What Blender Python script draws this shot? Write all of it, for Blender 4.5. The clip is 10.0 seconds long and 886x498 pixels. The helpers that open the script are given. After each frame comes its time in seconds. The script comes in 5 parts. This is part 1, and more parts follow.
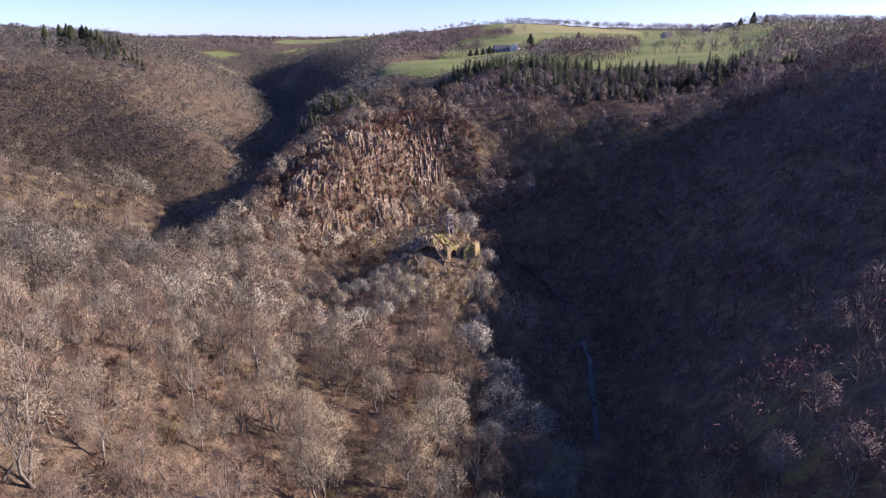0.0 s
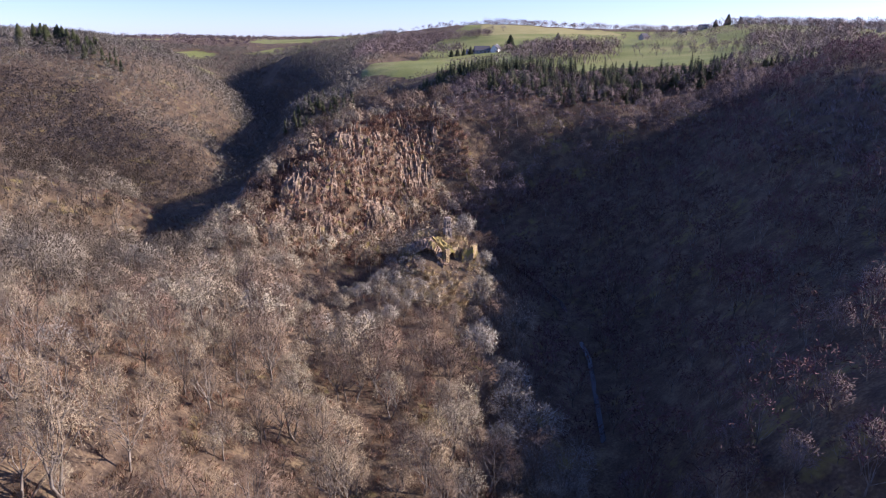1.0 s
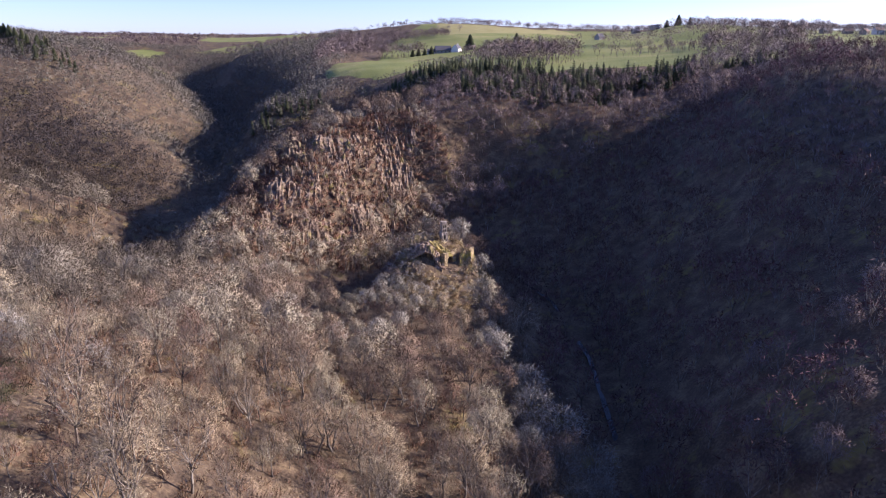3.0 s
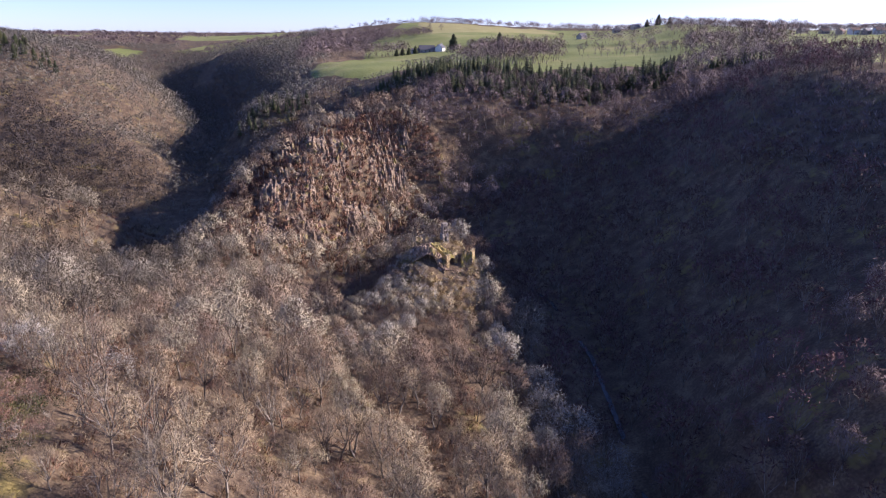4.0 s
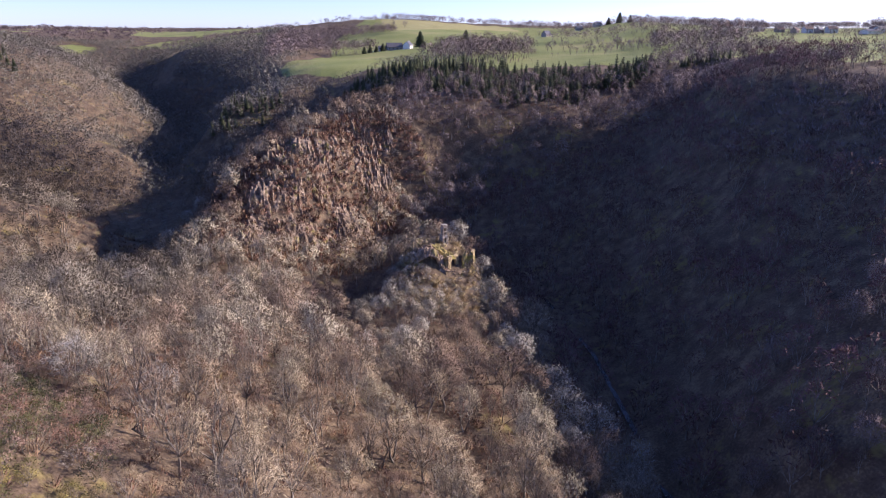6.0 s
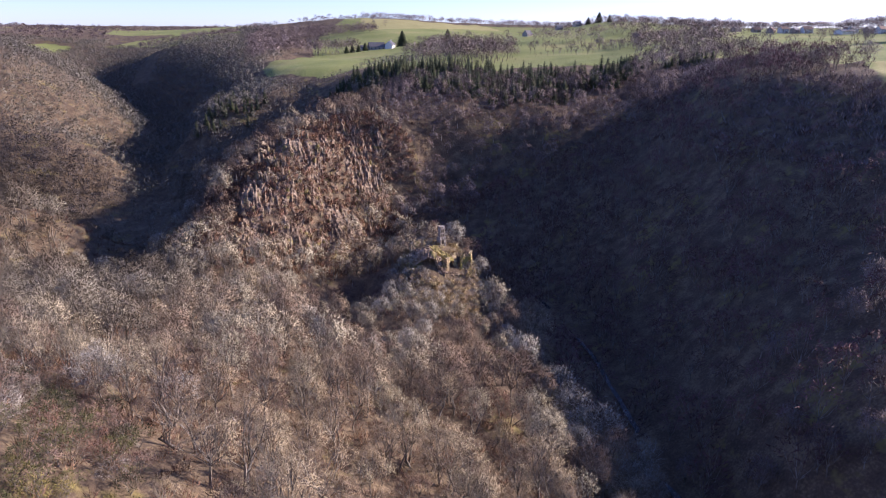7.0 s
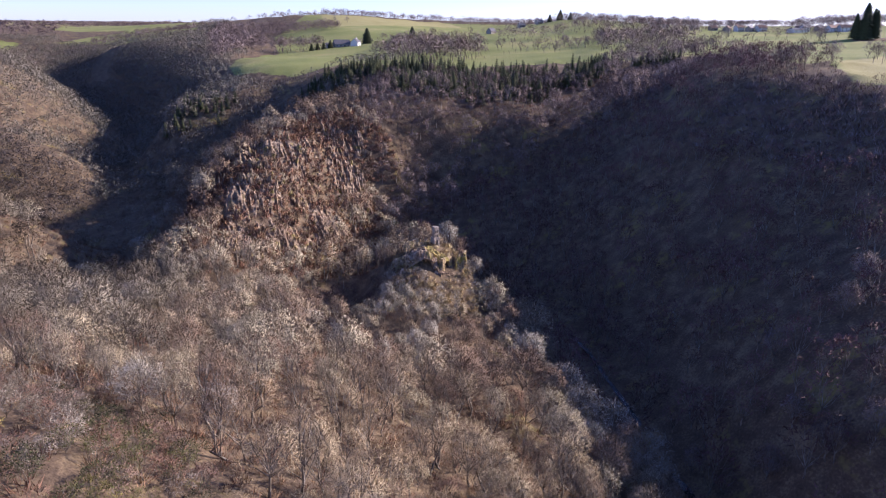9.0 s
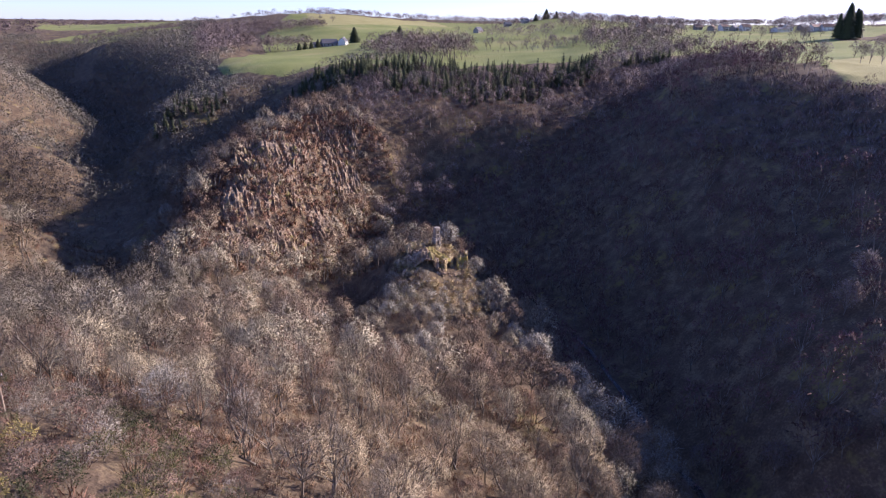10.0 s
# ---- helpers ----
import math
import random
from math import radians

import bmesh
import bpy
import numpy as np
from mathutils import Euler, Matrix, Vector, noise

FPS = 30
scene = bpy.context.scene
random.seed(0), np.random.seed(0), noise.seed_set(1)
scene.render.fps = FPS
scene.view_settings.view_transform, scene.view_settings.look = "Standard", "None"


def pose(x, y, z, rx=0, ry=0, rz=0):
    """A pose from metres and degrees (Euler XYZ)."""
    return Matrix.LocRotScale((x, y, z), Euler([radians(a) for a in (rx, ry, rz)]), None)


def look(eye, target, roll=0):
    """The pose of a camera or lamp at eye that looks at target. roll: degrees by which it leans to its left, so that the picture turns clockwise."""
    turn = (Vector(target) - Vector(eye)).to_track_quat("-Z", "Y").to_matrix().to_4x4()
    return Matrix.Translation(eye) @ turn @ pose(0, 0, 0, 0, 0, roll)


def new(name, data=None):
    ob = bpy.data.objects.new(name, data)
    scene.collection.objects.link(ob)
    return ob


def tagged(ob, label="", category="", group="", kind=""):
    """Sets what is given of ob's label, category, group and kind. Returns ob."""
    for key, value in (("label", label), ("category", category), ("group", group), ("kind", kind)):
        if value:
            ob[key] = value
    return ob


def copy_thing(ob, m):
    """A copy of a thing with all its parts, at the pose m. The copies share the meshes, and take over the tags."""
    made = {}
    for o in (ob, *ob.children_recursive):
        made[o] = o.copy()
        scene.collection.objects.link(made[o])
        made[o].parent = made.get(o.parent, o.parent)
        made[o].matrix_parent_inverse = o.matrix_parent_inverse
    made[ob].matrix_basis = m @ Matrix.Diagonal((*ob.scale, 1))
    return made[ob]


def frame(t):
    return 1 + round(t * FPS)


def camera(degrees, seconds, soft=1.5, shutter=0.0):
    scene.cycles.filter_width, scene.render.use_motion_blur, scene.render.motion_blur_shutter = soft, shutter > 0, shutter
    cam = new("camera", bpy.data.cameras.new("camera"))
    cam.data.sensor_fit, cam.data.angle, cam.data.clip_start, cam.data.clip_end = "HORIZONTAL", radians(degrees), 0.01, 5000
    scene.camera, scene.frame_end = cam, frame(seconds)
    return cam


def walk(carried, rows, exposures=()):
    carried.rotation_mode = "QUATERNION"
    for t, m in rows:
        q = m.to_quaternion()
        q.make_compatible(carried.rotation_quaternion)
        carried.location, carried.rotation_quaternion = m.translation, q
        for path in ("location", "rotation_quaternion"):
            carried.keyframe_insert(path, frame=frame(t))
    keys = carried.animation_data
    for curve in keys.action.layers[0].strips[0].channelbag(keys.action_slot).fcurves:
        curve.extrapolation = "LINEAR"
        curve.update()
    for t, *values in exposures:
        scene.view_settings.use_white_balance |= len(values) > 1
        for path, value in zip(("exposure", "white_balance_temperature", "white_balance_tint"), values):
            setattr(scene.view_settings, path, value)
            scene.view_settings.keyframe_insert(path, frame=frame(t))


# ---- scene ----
cam = camera(66.7, 10.0, soft=1.15)
PATH = [
    (0, (0.000, 0.000, 112.000), (0.090, 9.539, 109.000), -0.30),
    (0.5, (-3.686, 0.029, 112.476), (-3.415, 9.564, 109.476), -0.20),
    (1, (-7.351, 0.018, 113.016), (-6.900, 9.546, 110.013), -0.09),
    (1.5, (-11.088, 0.037, 113.597), (-10.448, 9.550, 110.583), -0.09),
    (2, (-14.907, 0.131, 114.183), (-14.092, 9.631, 111.168), -0.08),
    (2.5, (-18.723, 0.350, 114.734), (-17.723, 9.830, 111.710), 0.02),
    (4, (-29.853, 1.443, 116.468), (-28.371, 10.849, 113.413), 0.15),
    (4.5, (-33.441, 1.952, 116.925), (-31.810, 11.328, 113.854), 0.26),
    (5, (-36.961, 2.519, 117.367), (-35.182, 11.864, 114.284), 0.28),
    (5.5, (-40.356, 3.083, 117.828), (-38.422, 12.393, 114.731), 0.29),
    (7, (-50.077, 4.867, 119.487), (-47.678, 14.059, 116.362), 0.44),
    (7.5, (-53.170, 5.463, 119.928), (-50.603, 14.604, 116.790), 0.46),
    (8, (-56.115, 6.040, 120.351), (-53.399, 15.132, 117.196), 0.48),
    (8.5, (-59.105, 6.730, 120.796), (-56.246, 15.774, 117.629), 0.61),
    (9, (-62.040, 7.471, 121.184), (-59.052, 16.471, 118.011), 0.63),
    (9.5, (-64.844, 8.254, 121.545), (-61.742, 17.212, 118.362), 0.65),
    (10, (-67.671, 9.054, 121.885), (-64.462, 17.971, 118.695), 0.66),
]
walk(cam, [(t, look(eye, target, roll)) for t, eye, target, roll in PATH], [(0.0, 0.87, 5420, 43), (10.0, 0.97, 5420, 43)])

# ---- world, sun ----
SUN_AZ, SUN_EL = 6.0, 22.0      # degrees: bearing from +x towards +y, height
sun_dir = Vector((math.cos(radians(SUN_EL)) * math.cos(radians(SUN_AZ)),
                  math.cos(radians(SUN_EL)) * math.sin(radians(SUN_AZ)),
                  math.sin(radians(SUN_EL))))
world = bpy.data.worlds.new("world")
scene.world = world
world.use_nodes = True
wn = world.node_tree
sky = wn.nodes.new("ShaderNodeTexSky")
sky.sky_type, sky.sun_disc = "NISHITA", False
sky.sun_elevation, sky.sun_rotation = radians(SUN_EL), radians(90 - SUN_AZ)
sky.altitude, sky.air_density, sky.dust_density, sky.ozone_density = 800, 0.75, 0.4, 3.1
wn.links.new(sky.outputs[0], wn.nodes["Background"].inputs[0])
wn.nodes["Background"].inputs[1].default_value = 0.098
sun_data = bpy.data.lights.new("sun", "SUN")
sun_data.energy, sun_data.angle, sun_data.color = 5.0, radians(0.53), (1.0, 0.88, 0.565)
sun = new("sun", sun_data)
sun.matrix_world = look(sun_dir * 900, (0, 0, 0))


# ---- materials ----
def srgb(r, g, b):
    f = lambda c: c / 12.92 if c <= 0.04045 else ((c + 0.055) / 1.055) ** 2.4
    return (f(r / 255), f(g / 255), f(b / 255), 1)


class Nodes:
    """A small builder of node materials."""

    def __init__(self, name, rough=0.9):
        self.m = bpy.data.materials.new(name)
        self.m.use_nodes = True
        self.t = self.m.node_tree
        self.b = self.t.nodes["Principled BSDF"]
        self.b.inputs["Roughness"].default_value = rough
        self.b.inputs["Specular IOR Level"].default_value = 0.25
        self.pos = self.t.nodes.new("ShaderNodeNewGeometry").outputs["Position"]

    def noise(self, scale, detail=3.0, stretch=None):
        n = self.t.nodes.new("ShaderNodeTexNoise")
        n.inputs["Scale"].default_value, n.inputs["Detail"].default_value = scale, detail
        source = self.pos
        if stretch:
            mp = self.t.nodes.new("ShaderNodeMapping")
            mp.inputs["Scale"].default_value = stretch
            self.t.links.new(source, mp.inputs[0])
            source = mp.outputs[0]
        self.t.links.new(source, n.inputs["Vector"])
        return n.outputs["Fac"]

    def attr(self, name):
        n = self.t.nodes.new("ShaderNodeAttribute")
        n.attribute_name = name
        return n.outputs["Fac"]

    def ramp(self, fac, *stops):
        n = self.t.nodes.new("ShaderNodeValToRGB")
        e = n.color_ramp.elements
        while len(e) < len(stops):
            e.new(0.5)
        for el, (p, c) in zip(e, stops):
            el.position, el.color = p, c
        self.t.links.new(fac, n.inputs[0])
        return n.outputs[0]

    def mix(self, fac, a, b, mode="MIX"):
        n = self.t.nodes.new("ShaderNodeMix")
        n.data_type, n.blend_type = "RGBA", mode
        for sock, v in ((n.inputs[0], fac), (n.inputs[6], a), (n.inputs[7], b)):
            if isinstance(v, (int, float, tuple)):
                sock.default_value = v
            else:
                self.t.links.new(v, sock)
        return n.outputs[2]

    def math(self, op, a, b=0.0):
        n = self.t.nodes.new("ShaderNodeMath")
        n.operation = op
        for sock, v in ((n.inputs[0], a), (n.inputs[1], b)):
            if isinstance(v, (int, float)):
                sock.default_value = v
            else:
                self.t.links.new(v, sock)
        return n.outputs[0]

    def object_random(self):
        return self.t.nodes.new("ShaderNodeObjectInfo").outputs["Random"]

    def island(self):
        return self.t.nodes.new("ShaderNodeNewGeometry").outputs["Random Per Island"]

    def bump(self, height, strength, distance):
        n = self.t.nodes.new("ShaderNodeBump")
        n.inputs["Strength"].default_value, n.inputs["Distance"].default_value = strength, distance
        self.t.links.new(height, n.inputs["Height"])
        self.t.links.new(n.outputs[0], self.b.inputs["Normal"])

    def done(self, colour):
        if isinstance(colour, tuple):
            self.b.inputs["Base Color"].default_value = colour
        else:
            self.t.links.new(colour, self.b.inputs["Base Color"])
        return self.m


BLACK, WHITE = (0, 0, 0, 1), (1, 1, 1, 1)


def ground_material():
    n = Nodes("forest_floor_and_pasture", 0.95)
    litter = n.ramp(n.math("ADD", n.math("MULTIPLY", n.noise(0.22, 6), 0.55), n.math("MULTIPLY", n.noise(1.7, 6), 0.45)), (0.30, (0.054, 0.039, 0.028, 1)), (0.5, (0.125, 0.09, 0.058, 1)), (0.66, (0.245, 0.185, 0.105, 1)))
    moss = n.ramp(n.math("ADD", n.math("MULTIPLY", n.noise(0.06, 4), 0.6), n.math("MULTIPLY", n.noise(0.4, 3), 0.4)), (0.56, BLACK), (0.66, WHITE))
    floor_ = n.mix(moss, litter, n.mix(n.noise(0.6, 4), (0.12, 0.10, 0.035, 1), (0.30, 0.24, 0.085, 1)))
    grass = n.ramp(n.noise(0.018, 5), (0.30, (0.17, 0.215, 0.05, 1)), (0.5, (0.245, 0.285, 0.078, 1)), (0.7, (0.34, 0.33, 0.12, 1)))
    grass = n.mix(n.math("MULTIPLY", n.noise(0.35, 5), 0.55), grass, (0.18, 0.175, 0.06, 1))
    dry = n.mix(n.noise(0.05, 5), (0.27, 0.255, 0.09, 1), (0.42, 0.385, 0.155, 1))
    edge = n.math("ADD", n.attr("grass"), n.math("MULTIPLY", n.math("SUBTRACT", n.noise(0.12, 4), 0.5), 0.5))
    fac = n.ramp(edge, (0.46, BLACK), (0.54, WHITE))
    col = n.mix(fac, floor_, grass)
    edge = n.math("ADD", n.attr("stubble"), n.math("MULTIPLY", n.math("SUBTRACT", n.noise(0.08, 4), 0.5), 0.6))
    col = n.mix(n.ramp(edge, (0.44, BLACK), (0.58, WHITE)), col, dry)
    n.bump(n.noise(1.2, 5), 0.6, 0.6)
    return n.done(col)


def twig_material(name, dark, mid, pale, per_object=False, speck=0.45):
    n = Nodes(name, 0.85)
    tint = n.object_random() if per_object else n.attr("tint")
    deep = tuple(0.55 * c for c in dark[:3]) + (1,)
    col = n.ramp(tint, (0.0, deep), (0.22, dark), (0.55, mid), (1.0, pale))
    col = n.mix(n.math("MULTIPLY", n.island(), speck), col, (0.05, 0.038, 0.028, 1))
    return n.done(col)


def bark_material():
    n = Nodes("grey_bark", 0.9)
    col = n.ramp(n.noise(1.6, 4, (1, 1, 0.3)), (0.3, (0.09, 0.074, 0.06, 1)), (0.52, (0.215, 0.185, 0.148, 1)), (0.72, (0.37, 0.34, 0.275, 1)))
    return n.done(col)


def needle_material():
    n = Nodes("spruce_needles", 0.8)
    col = n.ramp(n.attr("tint"), (0.0, (0.030, 0.045, 0.020, 1)), (1.0, (0.092, 0.102, 0.042, 1)))
    return n.done(n.mix(n.math("MULTIPLY", n.island(), 0.5), col, (0.07, 0.075, 0.03, 1)))


def rock_material(name="lichened_rock", moss=0.55, pale=1.0):
    n = Nodes(name, 0.92)
    tone = lambda *c: tuple(min(1, pale * v) for v in c) + (1,)
    col = n.ramp(n.noise(0.7, 7), (0.28, tone(0.09, 0.062, 0.043)), (0.48, tone(0.21, 0.155, 0.108)), (0.7, tone(0.38, 0.30, 0.21)))
    green = n.ramp(n.noise(0.28, 5), (moss, BLACK), (moss + 0.16, WHITE))
    col = n.mix(green, col, n.mix(n.noise(2.0, 3), (0.16, 0.135, 0.03, 1), (0.30, 0.25, 0.075, 1)))
    n.bump(n.noise(1.8, 6), 0.9, 0.4)
    return n.done(col)


def masonry_material():
    n = Nodes("weathered_rubble_masonry", 0.92)
    col = n.ramp(n.noise(1.1, 7), (0.28, (0.17, 0.14, 0.115, 1)), (0.5, (0.33, 0.285, 0.235, 1)), (0.72, (0.50, 0.455, 0.385, 1)))
    n.bump(n.noise(3.5, 5), 0.8, 0.12)
    return n.done(col)


def plain_material(name, a, b, scale=0.8, rough=0.85):
    n = Nodes(name, rough)
    return n.done(n.mix(n.noise(scale, 5), a, b))


def water_material():
    n = Nodes("dark_river_water", 0.08)
    n.b.inputs["Specular IOR Level"].default_value = 0.3
    n.bump(n.noise(1.4, 4), 0.25, 0.05)
    return n.done((0.010, 0.010, 0.008, 1))


GROUND = ground_material()
BARK = bark_material()
TWIG = twig_material("woodland_twigs", (0.26, 0.18, 0.13, 1), (0.40, 0.32, 0.215, 1), (0.50, 0.45, 0.32, 1), speck=0.3)
# Copy of the woodland twigs with the purple of the shade in its colour.
TWIG_SHADED = twig_material("shade_tinted_twigs", (0.15, 0.075, 0.078, 1), (0.28, 0.15, 0.145, 1), (0.42, 0.28, 0.25, 1))
TWIG_OLIVE = twig_material("olive_grey_twigs", (0.165, 0.135, 0.10, 1), (0.25, 0.215, 0.155, 1), (0.33, 0.30, 0.225, 1), speck=0.25)
TWIG_ONE = twig_material("bare_twigs", (0.26, 0.17, 0.12, 1), (0.42, 0.33, 0.205, 1), (0.55, 0.49, 0.325, 1), True, speck=0.3)
TWIG_LEFT = twig_material("far_twigs", (0.13, 0.115, 0.11, 1), (0.195, 0.185, 0.15, 1), (0.255, 0.25, 0.20, 1), speck=0.12)
SCRUB = twig_material("scrub_twigs", (0.18, 0.09, 0.063, 1), (0.31, 0.17, 0.11, 1), (0.37, 0.235, 0.135, 1))
BROOM = twig_material("evergreen_broom", (0.05, 0.06, 0.02, 1), (0.10, 0.11, 0.035, 1), (0.16, 0.155, 0.05, 1))
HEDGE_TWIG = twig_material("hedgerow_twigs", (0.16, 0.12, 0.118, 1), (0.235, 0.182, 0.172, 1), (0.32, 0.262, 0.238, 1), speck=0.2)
NEEDLE = needle_material()
ROCK = rock_material()
MASONRY = masonry_material()
RUIN_ROCK = rock_material("mossy_ruin_rock", 0.5, 1.3)
CRAG = rock_material("ochre_crag_rock", 0.57, 1.45)
WATER = water_material()


# ---- shape of the land: valley lines and crest lines ----
def dense(line, step):
    out = []
    for a, b in zip(line, line[1:]):
        n = max(1, round(math.dist(a[:2], b[:2]) / step))
        out += [tuple(a[k] + (b[k] - a[k]) * i / n for k in range(3)) for i in range(n)]
    return out + [line[-1]]


RIVER = [(60, -420, 12), (45, -150, 14), (34, -30, 16), (30, 50, 17), (33, 110, 18), (45, 180, 20), (46, 225, 20.5), (34, 262, 22), (12, 284, 24)]
SIDE_STREAM = [(-97, 238, 32), (-102, 262, 26), (-110, 300, 22), (-126, 365, 20), (-126, 430, 21), (-122, 500, 25), (-118, 560, 28), (-165, 740, 35), (-228, 920, 42), (-330, 1150, 70)]
SADDLE = [(-26, 247, 26), (-36, 236, 30), (-42, 214, 32), (-49, 200, 35), (-62, 214, 36), (-81, 224, 39), (-78, 258, 41)]
NEAR_CREST = [(-210, 20, 105), (-120, 50, 86), (-82, 76, 77), (-76, 98, 67), (-58, 115, 57), (-42, 123, 50), (-27, 139, 43), (-12, 165, 40), (-3, 188, 42)]
NEAR_FOOT = [(-60, 40, 55), (-40, 70, 50), (-20, 100, 36), (2, 98, 31), (6, 120, 31), (9, 147, 35)]
LEFT_SPUR = [(-330, 210, 98), (-250, 265, 80), (-192, 297, 62), (-168, 300, 53), (-146, 303, 45), (-129, 311, 36)]
LEFT_HOLLOW = [(-300, 360, 66), (-235, 365, 40), (-190, 370, 29), (-158, 372, 25), (-143, 352, 25)]
LEFT_DELL = [(-210, 150, 80), (-140, 175, 58), (-108, 212, 43)]
LEFT_HILL = [(-430, 700, 112), (-395, 690, 111), (-322, 640, 106), (-262, 600, 97), (-205, 570, 70), (-165, 560, 43)]
LEFT_FACE = [(-330, 430, 72), (-242, 470, 54), (-178, 462, 46), (-152, 472, 41)]
LEFT_BACK = [(-640, 420, 118), (-500, 500, 112)]
ROCK_SPUR = [(-66, 252, 42), (-56, 285, 51), (-54, 304, 60), (-30, 330, 67), (-5, 354, 73), (40, 392, 83), (85, 415, 83), (135, 425, 86), (190, 420, 93)]
ROCK_FOOT = [(-48, 238, 32), (-28, 258, 25.5), (-8, 285, 26), (10, 306, 30), (20, 312, 31), (40, 316, 36), (70, 312, 42), (100, 300, 50)]
CLIFF_FOOT = [(16, 327, 34), (36, 336, 39), (60, 338, 46), (84, 328, 49)]
CLIFF = [(20, 337, 56), (54, 352, 65), (91, 340, 64), (128, 328, 65)]
BEHIND_SPUR = [(-88, 330, 36), (-82, 370, 36), (-74, 420, 36), (-45, 425, 44), (-15, 430, 56), (5, 436, 68)]
BELT_RIDGE = [(45, 425, 84), (32, 455, 84), (12, 478, 82)]
STRIP_FOOT = [(-84, 460, 40), (-52, 468, 48), (-24, 478, 60), (4, 482, 73)]
LOWER_SPUR = [(-106, 492, 44), (-90, 508, 63), (-60, 520, 68), (-43, 558, 82)]
SPUR_FLANK = [(-36, 168, 40), (-28, 181, 39), (-20, 194, 38.5), (-16, 203, 39)]
HOLLOW = [(-35, 203, 31), (-26, 210, 28), (-20, 220, 26), (-22, 234, 25)]
KNOLL_TOP = [(-7, 205, 47), (-6, 211, 51), (0, 213, 50), (4.4, 216, 49.6), (9, 215, 48.5)]
# Back points, out of view, are raised so the knoll shades the hollow.
KNOLL_FOOT = [(-16, 208, 39), (-10, 221, 42), (5, 228, 45), (4, 240, 38), (17, 217, 39), (16, 205, 38), (11, 204.5, 42), (5, 204.5, 42.6), (0, 201, 43), (-9, 197, 42)]
RIGHT_BANK = [(-43, 600, 85), (-76, 700, 84), (-118, 850, 86), (-180, 1020, 88)]
LEFT_BANK = [(-152, 578, 42), (-190, 650, 62), (-250, 800, 78)]
RIGHT_LOW = [(62, -60, 34), (60, 30, 40), (48, 88, 44), (63, 122, 45), (82, 180, 40), (88, 250, 44)]
RIGHT_MID = [(110, -60, 70), (110, 60, 74), (112, 150, 70), (118, 230, 68), (140, 300, 74)]
GULLY = [(172, 347, 86), (186, 352, 92)]
LOW_SHOULDER = [(134, 140, 81), (136, 170, 84), (138, 200, 85.5), (145, 240, 88.5)]
SHOULDER = [(148, 120, 87), (150, 160, 90), (152, 200, 92.5), (160, 255, 97), (169, 300, 98)]
RIGHT_RIM = [(165, -300, 99), (158, -60, 95), (162, 80, 91), (166, 140, 93.5), (169, 198, 98), (178, 258, 101), (188, 310, 100), (198, 350, 97), (206, 390, 95)]
PLATEAU = [(300, 100, 106), (260, 280, 104), (300, 420, 103), (480, 480, 111), (570, 580, 114), (500, 790, 120)]
FIELDS = [(-20, 600, 89), (84, 765, 97), (110, 820, 98), (100, 960, 112), (108, 1205, 132)]
MIDFIELDS = [(60, 560, 89), (10, 520, 84), (75, 660, 92), (-25, 700, 88), (-10, 800, 91), (-40, 920, 94), (0, 1060, 103), (-120, 1150, 98), (120, 520, 91), (186, 527, 96), (260, 640, 101), (335, 990, 108), (415, 930, 127), (620, 900, 121)]
FAR_LEFT = [(-347, 1010, 90), (-320, 1300, 92), (-150, 1500, 112), (-390, 2200, 108), (-800, 2500, 109), (-600, 1300, 108), (-900, 900, 116)]
FAR_RIGHT = [(210, 1180, 129), (300, 1700, 118), (950, 1000, 123), (700, 600, 123), (1300, 1600, 116)]
RING = [(3600 * math.cos(a * math.pi / 8), 3600 * math.sin(a * math.pi / 8), 112) for a in range(16)]
BACK = [(-250, -200, 110), (-160, -300, 100), (-60, -120, 62), (-40, -30, 50), (400, -300, 112), (-700, -100, 118)]
knots = []
for line, step in ((RIVER, 40), (SIDE_STREAM, 40), (SADDLE, 14), (NEAR_CREST, 25), (NEAR_FOOT, 25), (LEFT_SPUR, 40), (LEFT_HOLLOW, 40), (LEFT_DELL, 40), (LEFT_HILL, 40), (LEFT_FACE, 45), (LEFT_BACK, 80),
                   (ROCK_SPUR, 25), (ROCK_FOOT, 28), (CLIFF, 30), (CLIFF_FOOT, 30), (BEHIND_SPUR, 45), (STRIP_FOOT, 30), (BELT_RIDGE, 30), (LOWER_SPUR, 40), (SPUR_FLANK, 14), (HOLLOW, 14), (KNOLL_TOP, 8), (KNOLL_FOOT, 12), (RIGHT_BANK, 60), (LEFT_BANK, 60), (RIGHT_LOW, 40), (RIGHT_MID, 50), (SHOULDER, 30), (LOW_SHOULDER, 30), (GULLY, 30), (RIGHT_RIM, 50)):
    knots += dense(line, step)
for line in (PLATEAU, FIELDS, MIDFIELDS, FAR_LEFT, FAR_RIGHT, RING, BACK):
    knots += line
K = np.array(knots, float)
KS = 100.0


def kernel(p, q):
    r2 = ((p[:, None, :] - q[None, :, :]) ** 2).sum(-1)
    return 0.5 * r2 * np.log(r2 + 1e-9)


k2 = K[:, :2] / KS
top = np.hstack([kernel(k2, k2) + 0.002 * np.eye(len(K)), np.ones((len(K), 1)), k2])
low = np.hstack([np.vstack([np.ones(len(K)), k2.T]), np.zeros((3, 3))])
weights = np.linalg.solve(np.vstack([top, low]), np.concatenate([K[:, 2], np.zeros(3)]))


def hash2(i, j):
    h = (i * 374761393 + j * 668265263) & 0xFFFFFFFF
    h = ((h ^ (h >> 13)) * 1274126177) & 0xFFFFFFFF
    return ((h ^ (h >> 16)) & 0xFFFF) / 65535.0


